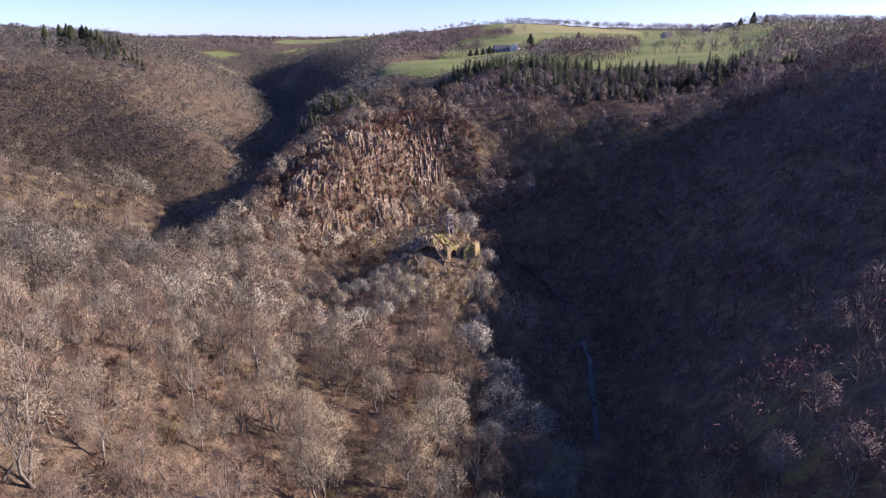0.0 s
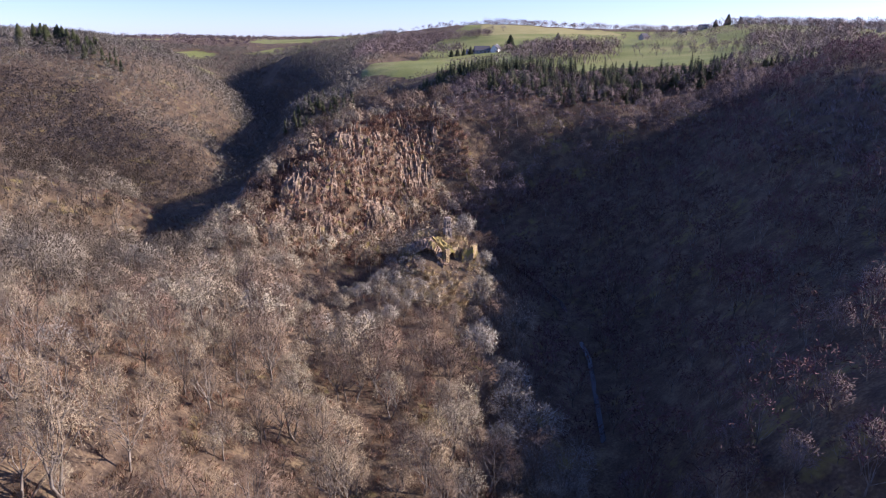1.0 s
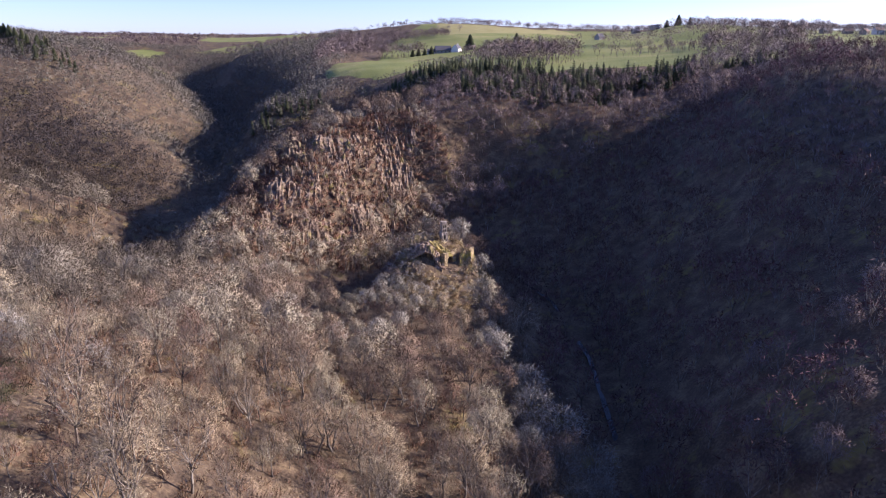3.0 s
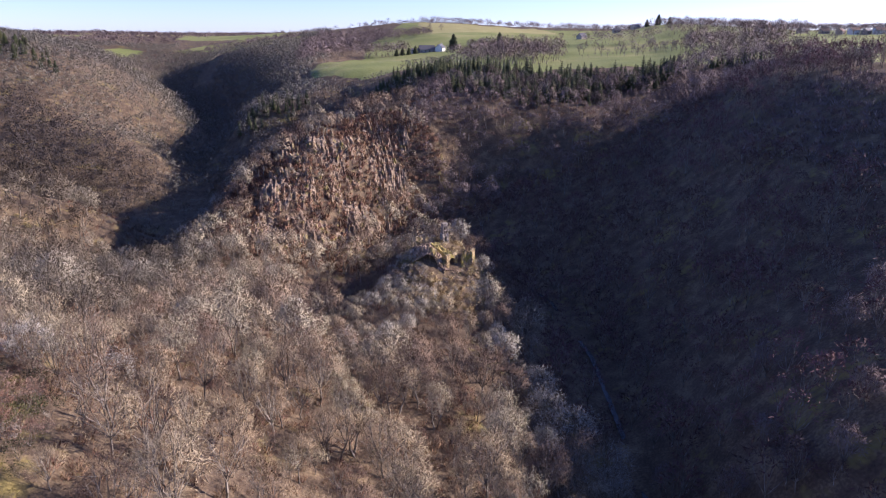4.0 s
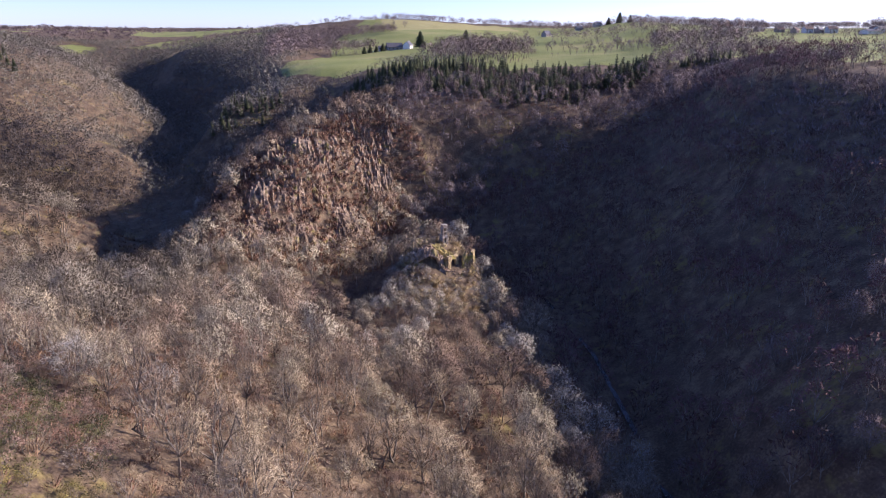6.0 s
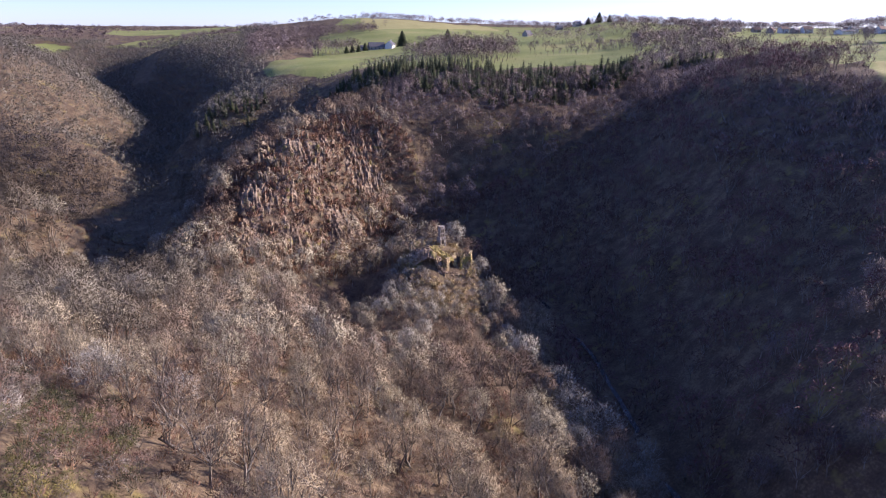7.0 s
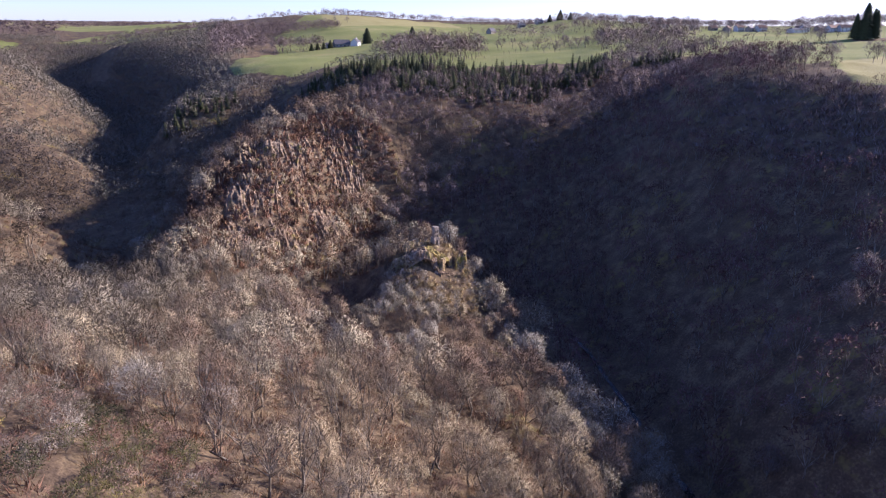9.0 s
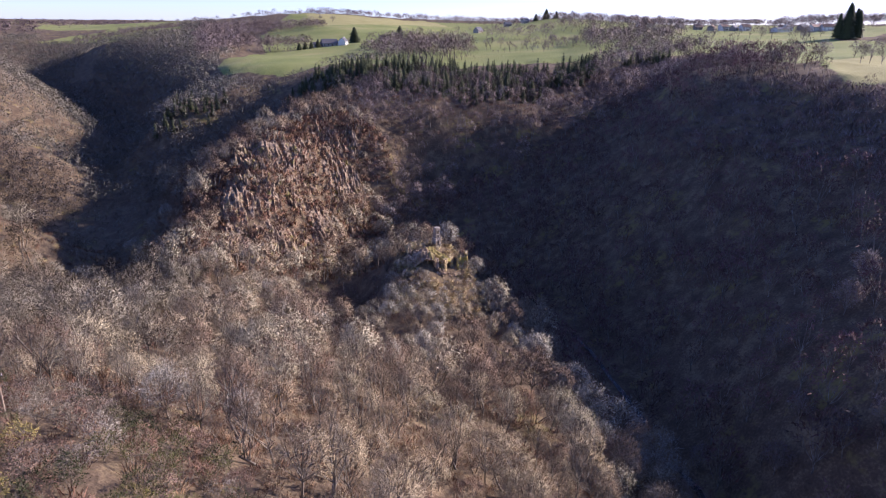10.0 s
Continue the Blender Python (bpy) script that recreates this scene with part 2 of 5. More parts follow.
def value_noise(x, y):
    i, j = np.floor(x).astype(np.int64), np.floor(y).astype(np.int64)
    u, v = x - i, y - j
    u, v = u * u * (3 - 2 * u), v * v * (3 - 2 * v)
    a, b, c, d = hash2(i, j), hash2(i + 1, j), hash2(i, j + 1), hash2(i + 1, j + 1)
    return (a * (1 - u) + b * u) * (1 - v) + (c * (1 - u) + d * u) * v


def rough(x, y, size, octaves=4):
    total, amp = np.zeros_like(x), 1.0
    for k in range(octaves):
        total += amp * (value_noise(x / size + 17 * k, y / size - 9 * k) - 0.5)
        size, amp = size / 2, amp / 2
    return total


def inside(poly, x, y):
    """Signed distance to a polygon in plan, positive inside."""
    best, odd = np.full(x.shape, 1e9), np.zeros(x.shape, bool)
    for (ax, ay), (bx, by) in zip(poly, poly[1:] + poly[:1]):
        dx, dy = bx - ax, by - ay
        s = np.clip(((x - ax) * dx + (y - ay) * dy) / (dx * dx + dy * dy), 0, 1)
        best = np.minimum(best, np.hypot(x - ax - s * dx, y - ay - s * dy))
        cross = (ay > y) != (by > y)
        odd ^= cross & (x < ax + (y - ay) * dx / (dy if dy else 1e-9))
    return np.where(odd, best, -best)


def along(line, x, y):
    """Distance in plan to a line."""
    best = np.full(x.shape, 1e9)
    for (ax, ay, *_), (bx, by, *_) in zip(line, line[1:]):
        dx, dy = bx - ax, by - ay
        s = np.clip(((x - ax) * dx + (y - ay) * dy) / (dx * dx + dy * dy), 0, 1)
        best = np.minimum(best, np.hypot(x - ax - s * dx, y - ay - s * dy))
    return best


PASTURES = [
    [(-50, 618), (-14, 738), (40, 750), (140, 745), (130, 640), (95, 560), (66, 560), (36, 545), (-5, 531), (-47, 572)],
    [(70, 790), (130, 765), (300, 790), (400, 880), (330, 1180), (120, 1235), (60, 1150), (100, 1000), (50, 880)],
    [(92, 500), (110, 488), (158, 484), (235, 492), (294, 600), (285, 614), (206, 558), (146, 532), (96, 530)],
    [(172, 210), (300, 60), (460, 300), (470, 500), (560, 640), (440, 760), (330, 600), (285, 430), (240, 330), (212, 262)],
    [(40, 560), (130, 500), (240, 440), (300, 430), (700, 560), (820, 1100), (330, 1190), (100, 1250), (20, 1000), (0, 720)],
    [(-300, 1250), (-150, 1190), (-60, 1270), (-200, 1350)],
    [(-640, 1050), (-490, 1000), (-450, 1120), (-600, 1180)],
    [(-1000, 2000), (-300, 1900), (0, 2200), (-600, 2500)],
    [(-420, 960), (-330, 940), (-290, 1040), (-360, 1090)],
    [(-330, 1420), (-120, 1350), (60, 1480), (-60, 1700), (-350, 1650)],
    [(-900, 1500), (-600, 1300), (-500, 1500), (-800, 1800)],
    [(-150, 1120), (-90, 1080), (-40, 1150), (-110, 1200)],
    [(-420, 1213), (-386, 1262), (-335, 1240), (-362, 1163)],
    [(-205, 1390), (-80, 1262), (-105, 1005), (-160, 1005), (-215, 1200)],
    [(500, 820), (640, 760), (900, 900), (700, 1100), (520, 980)],
]
STUBBLE = [[(104, 1098), (118, 1040), (270, 1098), (330, 1090), (330, 1190), (120, 1240)], [(172, 210), (300, 60), (440, 250), (330, 330), (235, 290), (212, 258)],
           [(-600, 1700), (-200, 1750), (-100, 2000), (-700, 2100)]]


def pasture(x, y):
    return np.max([inside(p, x, y) for p in PASTURES], axis=0)


def height(x, y):
    x, y = np.atleast_1d(np.asarray(x, float)), np.atleast_1d(np.asarray(y, float))
    out = np.empty(x.shape)
    for s in range(0, len(x), 20000):
        p = np.stack([x[s:s + 20000], y[s:s + 20000]], 1) / KS
        out[s:s + 20000] = kernel(p, k2) @ weights[:-3] + weights[-3] + p @ weights[-2:]
    far = np.clip((np.hypot(x, y) - 2600) / 900, 0, 1)
    out = out * (1 - far) + 112 * far
    bed = np.clip(np.minimum(along(RIVER, x, y), along(SIDE_STREAM, x, y)) / 30 - 0.2, 0, 1)
    open_ = np.clip(pasture(x, y) / 20, 0, 1)
    out += bed * (1 - 0.85 * open_) * (rough(x, y, 26, 3) * 3.2 + rough(x, y, 7, 2) * 1.0)
    out += rough(x, y, 300, 3) * 8 * np.clip((np.hypot(x, y) - 900) / 700, 0, 1)
    return out


def graded(lo, a, b, hi, step, grow):
    core = list(np.arange(a, b + step, step))
    s, v, left = step, a, []
    while v > lo:
        s *= grow
        v -= s
        left.append(v)
    s, v, right = step, core[-1], []
    while v < hi:
        s *= grow
        v += s
        right.append(v)
    return np.array(left[::-1] + core + right)


def mesh_from(name, verts, tris, mats, mat_index=None, smooth=False, tint=None, normals=None):
    me = bpy.data.meshes.new(name)
    verts, tris = np.asarray(verts, np.float32), np.asarray(tris, np.int32)
    me.vertices.add(len(verts))
    me.vertices.foreach_set("co", verts.ravel())
    k = tris.shape[1]
    me.loops.add(tris.size)
    me.loops.foreach_set("vertex_index", tris.ravel())
    me.polygons.add(len(tris))
    me.polygons.foreach_set("loop_start", np.arange(0, tris.size, k, dtype=np.int32))
    for m in mats:
        me.materials.append(m)
    if mat_index is not None:
        me.polygons.foreach_set("material_index", np.asarray(mat_index, np.int32))
    me.update(calc_edges=True)
    me.polygons.foreach_set("use_smooth", np.full(len(tris), smooth or normals is not None))
    if normals is not None:
        me.attributes.new("custom_normal", "FLOAT_VECTOR", "POINT").data.foreach_set("vector", np.asarray(normals, np.float32).ravel())
    if tint is not None:
        me.attributes.new("tint", "FLOAT", "POINT").data.foreach_set("value", np.asarray(tint, np.float32))
    return me


# ---- ground and river ----
gx, gy = graded(-4300, -200, 220, 4300, 3.5, 1.045), graded(-4300, 50, 430, 4300, 3.5, 1.032)
X, Y = np.meshgrid(gx, gy)
Z = height(X.ravel(), Y.ravel())
nx = len(gx)
quad = np.array([(j * nx + i, j * nx + i + 1, (j + 1) * nx + i + 1, (j + 1) * nx + i) for j in range(len(gy) - 1) for i in range(nx - 1)], np.int32)
ground_mesh = mesh_from("ground", np.stack([X.ravel(), Y.ravel(), Z], 1), quad, [GROUND], smooth=True)
for key, polys in (("grass", PASTURES), ("stubble", STUBBLE)):
    d = np.max([inside(p, X.ravel(), Y.ravel()) for p in polys], axis=0)
    ground_mesh.attributes.new(key, "FLOAT", "POINT").data.foreach_set("value", np.clip(0.5 + d / 24, 0, 1).astype(np.float32))
ground = tagged(new("ground", ground_mesh), "leaf-littered gorge slopes rising to a green pasture plateau", "ground", kind="structure")

bank = dense([p for p in RIVER if p[0] > -35 and p[1] < 300], 8)
rv, rf = [], []
for i, (x, y, z) in enumerate(bank):
    ax, ay, _ = bank[max(0, i - 1)]
    bx, by, _ = bank[min(len(bank) - 1, i + 1)]
    l = math.hypot(bx - ax, by - ay)
    px, py = -(by - ay) / l, (bx - ax) / l
    half = 1.1 if 96 < y < 122 else 0.7
    for s in (-1, -0.33, 0.33, 1):
        rv.append((x + px * s * half, y + py * s * half, z + 0.9))
    if i:
        a = 4 * (i - 1)
        rf += [(a + k, a + k + 1, a + k + 5, a + k + 4) for k in range(3)]
tagged(new("river", mesh_from("river", rv, rf, [WATER], smooth=True)), "dark narrow river at the bottom of the shaded gorge", "river", kind="structure")


# ---- plants: shapes in numbers ----
class Shape:
    """Triangles of one plant, with a material number for each (0 bark, 1 twigs)."""

    def __init__(self):
        self.v, self.f, self.m = [], [], []

    def tri(self, a, b, c, m):
        k = len(self.v)
        self.v += [a, b, c]
        self.f.append((k, k + 1, k + 2))
        self.m.append(m)

    def sliver(self, a, b, w, rng, m=1):
        a, b = np.asarray(a), np.asarray(b)
        d = b - a
        side = np.cross(d, rng.normal(size=3))
        side *= w / (np.linalg.norm(side) + 1e-9)
        self.tri(a - side, a + side, b, m)

    def tube(self, a, b, ra, rb, sides, m=0):
        a, b = np.asarray(a, float), np.asarray(b, float)
        d = (b - a) / (np.linalg.norm(b - a) + 1e-9)
        u = np.cross(d, (0.31, 0.87, 0.37))
        u /= np.linalg.norm(u)
        w = np.cross(d, u)
        k = len(self.v)
        for c, r in ((a, ra), (b, rb)):
            for i in range(sides):
                t = 2 * math.pi * i / sides
                self.v.append(c + r * (math.cos(t) * u + math.sin(t) * w))
        for i in range(sides):
            j = (i + 1) % sides
            self.f += [(k + i, k + j, k + sides + j), (k + i, k + sides + j, k + sides + i)]
            self.m += [m, m]

    def arrays(self):
        return np.array(self.v, np.float32), np.array(self.f, np.int32), np.array(self.m, np.int32)

    def crowned(self, centre, size, soft):
        """The arrays, with twigs turned to face out of the crown; the fourth array holds soft normals."""
        v, f, m = self.arrays()
        face = np.cross(v[f[:, 1]] - v[f[:, 0]], v[f[:, 2]] - v[f[:, 0]])
        face /= np.linalg.norm(face, axis=1, keepdims=True) + 1e-9
        out = (v[f].mean(1) - centre) / size
        out /= np.linalg.norm(out, axis=1, keepdims=True) + 1e-9
        turn = (m == 1) & ((face * out).sum(1) < 0)
        f[turn] = f[turn][:, ::-1]
        face[turn] *= -1
        mixed = np.where((m == 1)[:, None], face * (1 - soft) + out * soft, face)
        nv = np.zeros_like(v)
        for k in range(3):
            np.add.at(nv, f[:, k], mixed)
        nv /= np.linalg.norm(nv, axis=1, keepdims=True) + 1e-9
        return v, f, m, nv


def bare_tree_shape(seed, tall, spread, lobes, twigs, width, stems=1, low=0.30, limbs=True, droop=0.25, soft=0.45, forks=4):
    """A leafless broadleaf: forked stem, limbs that part into branches, and fine twigs that fill a rounded, lumpy crown."""
    rng = np.random.default_rng(seed)
    s = Shape()
    unit = lambda v: v / (np.linalg.norm(v) + 1e-9)
    mids = []
    r = tall * 0.015
    for k in range(stems):
        lean = rng.normal(0, 0.08 + 0.16 * (stems > 1), 2)
        base = np.array([*(rng.normal(0, 0.5, 2) if stems > 1 else (0, 0)), -0.8])
        fork = np.array([base[0] + lean[0] * tall * 0.4, base[1] + lean[1] * tall * 0.4, tall * (low + rng.uniform(-0.04, 0.06))])
        mid = (base + fork) / 2 + np.array([*rng.normal(0, 0.15, 2), 0])
        if limbs:
            s.tube(base, mid, r * 1.25, r, 4)
            s.tube(mid, fork, r, r * 0.8, 4)
        else:
            s.tube(base, fork, r * 1.5, r, 3)
        mids.append((mid, fork))
    c = np.array([*np.mean([f[:2] for _, f in mids], axis=0), tall * 0.58])
    size = np.array([spread, spread * rng.uniform(0.8, 1.1), tall * 0.40])
    heads = []
    for i in range(lobes):
        cz = 1 - (1 + droop) * (i + 0.5) / lobes
        az = 2.4 * i + rng.uniform(-0.4, 0.4)
        d = unit(np.array([math.cos(az) * math.sqrt(1 - cz * cz), math.sin(az) * math.sqrt(1 - cz * cz), cz]) + rng.normal(0, 0.12, 3))
        k = rng.uniform(0.78, 1.16)
        heads.append((d, k))
        if limbs:
            mid, fork = mids[i % stems]
            start = fork - (fork - mid) * rng.uniform(0, 0.6)
            head = c + d * size * k * 0.62
            bend = start + (head - start) * 0.5 + np.array([0, 0, -tall * 0.03]) + rng.normal(0, 0.25, 3)
            s.tube(start, bend, r * 0.5, r * 0.33, 3)
            s.tube(bend, head, r * 0.33, r * 0.16, 3)
            for _ in range(forks):
                p = bend + (head - bend) * rng.uniform(0.1, 1)
                s.sliver(p, c + unit(d + rng.normal(0, 0.36, 3)) * size * k * rng.uniform(0.8, 1.0), r * 0.3, rng, 0)
    run = spread * (0.115 + 0.6 * min(width, 0.5))
    for i in range(twigs):
        d, k = heads[i % lobes]
        d = unit(d + rng.normal(0, 0.3 if lobes > 7 else 0.6, 3))
        p = c + d * size * k * rng.uniform(0.62 if lobes > 7 else 0.4, 0.98)
        out = unit(d * 0.7 + (0, 0, 0.25) + rng.normal(0, 0.75, 3))
        s.sliver(p, p + out * run * rng.uniform(0.7, 1.5), width * rng.uniform(0.5, 1.0), rng)
    return s.crowned(c - np.array([0, 0, tall * 0.15]), size, soft)


def shrub_shape(seed, tall, spread, twigs, width):
    """A thicket of thin stems that fan out from the soil."""
    rng = np.random.default_rng(seed)
    s = Shape()
    for i in range(twigs):
        az, out = rng.uniform(0, 6.283), spread * math.sqrt(rng.uniform(0, 1))
        p = np.array([math.cos(az) * out * 0.7, math.sin(az) * out * 0.7, rng.uniform(-0.1, 0.45) * tall])
        q = p + np.array([math.cos(az) * out * 0.4 + rng.normal(0, 0.3), math.sin(az) * out * 0.4 + rng.normal(0, 0.3), rng.uniform(0.3, 0.62) * tall])
        s.sliver(p, q, width * rng.uniform(0.5, 1), rng)
    return s.crowned(np.array([0, 0, -0.3 * tall]), np.array([spread, spread, tall]), 0.7)


def spruce_shape(seed, tall, spread, tiers=9, around=8, taper=0.72):
    """A conifer: straight stem and drooping tiers of ragged boughs."""
    rng = np.random.default_rng(seed)
    s = Shape()
    s.tube((0, 0, -0.6), (0, 0, tall * 0.97), tall * 0.014, tall * 0.002, 5)
    for k in range(tiers):
        f = k / tiers
        z, r = tall * (0.10 + 0.88 * f), spread * (1 - f) ** taper * rng.uniform(0.85, 1.1) + 0.15
        for i in range(around):
            az = 2 * math.pi * (i + rng.uniform(-0.4, 0.4)) / around + k
            rr = r * rng.uniform(0.7, 1.15)
            d, n = np.array([math.cos(az), math.sin(az), 0]), np.array([-math.sin(az), math.cos(az), 0])
            root = np.array([0, 0, z + tall * 0.05])
            tip = d * rr + (0, 0, z - rr * rng.uniform(0.15, 0.4))
            mid = (root + tip) / 2
            w = rr * rng.uniform(0.2, 0.32)
            s.tri(root, mid + n * w + (0, 0, -0.1 * rr), tip, 1)
            s.tri(root, tip, mid - n * w + (0, 0, -0.1 * rr), 1)
    return s.crowned(np.array([0, 0, tall * 0.3]), np.array([spread, spread, tall]), 0.3)


def joined(name, shapes, picks, mats, label, category, rng):
    """Many plants in one mesh. picks: (shape number, x, y, z, turn, size, tint) rows."""
    V, F, M, T, N, base = [], [], [], [], [], 0
    for k, (v, f, m, nv) in enumerate(shapes):
        rows = picks[picks[:, 0] == k]
        if not len(rows):
            continue
        c, s, size = np.cos(rows[:, 4]), np.sin(rows[:, 4]), rows[:, 5]
        x = (v[None, :, 0] * c[:, None] - v[None, :, 1] * s[:, None]) * size[:, None] + rows[:, 1:2]
        y = (v[None, :, 0] * s[:, None] + v[None, :, 1] * c[:, None]) * size[:, None] + rows[:, 2:3]
        z = v[None, :, 2] * size[:, None] + rows[:, 3:4]
        V.append(np.stack([x, y, z], -1).reshape(-1, 3))
        F.append((f[None] + (base + np.arange(len(rows)) * len(v))[:, None, None]).reshape(-1, 3))
        M.append(np.tile(m, len(rows)))
        N.append(np.stack([nv[None, :, 0] * c[:, None] - nv[None, :, 1] * s[:, None], nv[None, :, 0] * s[:, None] + nv[None, :, 1] * c[:, None],
                           np.broadcast_to(nv[None, :, 2], x.shape)], -1).reshape(-1, 3))
        T.append(np.repeat(rows[:, 6], len(v)))
        base += len(rows) * len(v)
    me = mesh_from(name, np.concatenate(V), np.concatenate(F), mats, np.concatenate(M), tint=np.concatenate(T), normals=np.concatenate(N))
    return tagged(new(name, me), label, category, kind="stuff")


def scatter(x0, x1, y0, y1, gap, rng):
    x, y = np.meshgrid(np.arange(x0, x1, gap), np.arange(y0, y1, gap))
    x, y = x.ravel(), y.ravel()
    return x + rng.uniform(-0.48, 0.48, x.shape) * gap, y + rng.uniform(-0.48, 0.48, x.shape) * gap


def rows_for(x, y, shapes, rng, size, tint):
    z = height(x, y) - 2.0 * np.clip((y - 650) / 250, 0, 1)
    n = len(x)
    return np.stack([shapes[rng.integers(len(shapes), size=n)] if isinstance(shapes, np.ndarray) else rng.integers(shapes, size=n),
                     x, y, z, rng.uniform(0, 6.283, n), size, tint], 1).astype(float)


def seen_wedge(x, y):
    """The stretch of country that the flight looks over."""
    return (x > -0.62 * y - 50) & (x < np.maximum(0.66 * y, 1.27 * y - 67) + 18)


rng = np.random.default_rng(7)
KNOLL = [(-12, 190), (-13, 214), (-4, 226), (10, 226), (19, 214), (16, 196), (8, 178), (-4, 178)]
SPRUCE_BELT = [(-22, 500), (20, 513), (48, 497), (121, 462), (150, 436), (192, 428), (174, 398), (155, 382), (114, 371), (79, 373), (54, 384), (30, 402), (32, 440), (10, 468), (-14, 486)]
ROCK_FACE = [(-66, 258), (-60, 305), (-30, 330), (-5, 352), (2, 340), (-4, 318), (-22, 292), (-42, 268)]


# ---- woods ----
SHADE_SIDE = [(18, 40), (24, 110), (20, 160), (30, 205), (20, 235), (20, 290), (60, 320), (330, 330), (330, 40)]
NEAR = [bare_tree_shape(10 + i, 9.5 + 1.0 * (i % 4), 3.9 + 0.5 * (i % 3), 13, 1400, 0.032, stems=1 + i % 2, soft=0.65) for i in range(8)]
SLOPE = [bare_tree_shape(20 + i, 9.5 + 1.0 * (i % 4), 3.9 + 0.5 * (i % 3), 12, 720, 0.068, stems=1 + i % 2, soft=0.8, forks=3) for i in range(6)]
MID = [bare_tree_shape(30 + i, 9.5 + 0.8 * (i % 3), 4.3, 10, 330, 0.115, stems=1 + i % 2, limbs=False, low=0.35, soft=0.85) for i in range(6)]
COPPICE = [bare_tree_shape(36 + i, 10.0 + 0.8 * (i % 3), 4.2, 10, 300, 0.12, limbs=False, low=0.3, soft=0.7) for i in range(4)]
DIM = [bare_tree_shape(50 + i, 9.5 + 0.8 * (i % 3), 4.2, 9, 150, 0.15, low=0.2, forks=1, soft=0.3) for i in range(4)]
FAR = [bare_tree_shape(40 + i, 9.5, 4.6, 9, 72, 0.22, low=0.12, limbs=False, droop=0.4, soft=0.92) for i in range(6)]
BUSH = [shrub_shape(60 + i, 2.2, 1.9, 60, 0.07) for i in range(5)]
SPRUCE = [spruce_shape(80 + i, 11 + 1.5 * (i % 3), 3.5, 11, 9, 0.62) for i in range(5)]


PALE_ZONE = [(-40, 150), (-30, 205), (-6, 208), (4, 180), (14, 160), (20, 125), (-4, 150)]
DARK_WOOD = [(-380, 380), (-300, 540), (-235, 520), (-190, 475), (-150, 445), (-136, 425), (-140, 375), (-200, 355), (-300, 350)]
SPUR_ZONE = [(-270, 230), (-250, 290), (-190, 318), (-150, 325), (-122, 318), (-112, 290), (-140, 240), (-190, 190)]

BRUSH = [(-110, 50), (-110, 98), (-97, 107), (-84, 105), (-72, 98), (-67, 86), (-66, 50)]
RIM_GAP = [(174, 336), (174, 398), (262, 398), (262, 336)]
# Hollow behind the knoll, kept clear of tall trees to stay dark.
SHADE_HOLLOW = [(-46, 200), (-37, 192), (-24, 197), (-15, 207), (-12, 222), (-15, 240), (-29, 241), (-42, 226)]


def wood(x, y):
    """Where trees stand."""
    ok = seen_wedge(x, y) & (along(RIVER, x, y) > 1.8) & (pasture(x, y) < -2) & (inside(KNOLL, x, y) < 0) & (inside(SHADE_HOLLOW, x, y) < 0)
    return ok & ((inside(SPRUCE_BELT, x, y) < 3) | (rough(x, y, 18, 2) > 0.0)) & (inside(BRUSH, x, y) < 0) & (inside(RIM_GAP, x, y) < 0)


def tones(x, y, rng, mean=0.45):
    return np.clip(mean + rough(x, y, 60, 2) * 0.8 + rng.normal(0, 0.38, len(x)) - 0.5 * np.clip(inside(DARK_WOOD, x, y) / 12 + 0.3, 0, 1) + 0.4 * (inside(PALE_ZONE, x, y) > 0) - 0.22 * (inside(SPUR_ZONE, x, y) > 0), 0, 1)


# near slopes: the closest trees are things of their own
x, y = scatter(-160, 60, 45, 235, 5.9, rng)
keep = wood(x, y) & (inside(SHADE_SIDE, x, y) < 0)
x, y = x[keep], y[keep]
size = rng.choice([0.45, 0.6, 0.75, 0.9, 1.05, 1.25], len(x)) * rng.uniform(0.9, 1.1, len(x))
size = np.where(inside(PALE_ZONE, x, y) > 0, 0.35 + 0.3 * size, size) * np.where(inside(SHADE_HOLLOW, x, y) > 0, 0.5, 1)
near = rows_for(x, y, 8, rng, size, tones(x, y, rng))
own = (x > -96) & (x < 2) & (y > 50) & (y < 126)
OWN_TREES = near[own][:300]
near = np.concatenate([near[~own], near[own][300:]])
back_ = near[:, 2] > 128
near[back_, 0] %= len(SLOPE)
joined("bare_woodland", NEAR, near[~back_], [BARK, TWIG], "leafless brown oak and ash wood on the steep near slope", "woodland", rng)
left_ = back_ & (near[:, 1] < -78)
joined("ridge_woodland", SLOPE, near[left_], [BARK, TWIG_OLIVE], "leafless olive-grey oak wood on the ridge beside the valley", "woodland", rng)
joined("spur_woodland", SLOPE, near[back_ & ~left_], [BARK, TWIG], "leafless brown oak wood on the sunlit spur below the ruin", "woodland", rng)

# opposite slopes, in middle distance
x, y = scatter(-300, 300, 45, 430, 6.7, rng)
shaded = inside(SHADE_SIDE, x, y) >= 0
keep = wood(x, y) & ((y > 235) | (x < -160) | shaded) & ((inside(ROCK_FACE, x, y) < -2) | (rough(x, y, 16, 2) > -0.1))
keep &= ~(shaded & (along(RIVER, x, y) > 7) & (rng.uniform(size=len(x)) < 0.05))
x, y, shaded = x[keep], y[keep], shaded[keep]
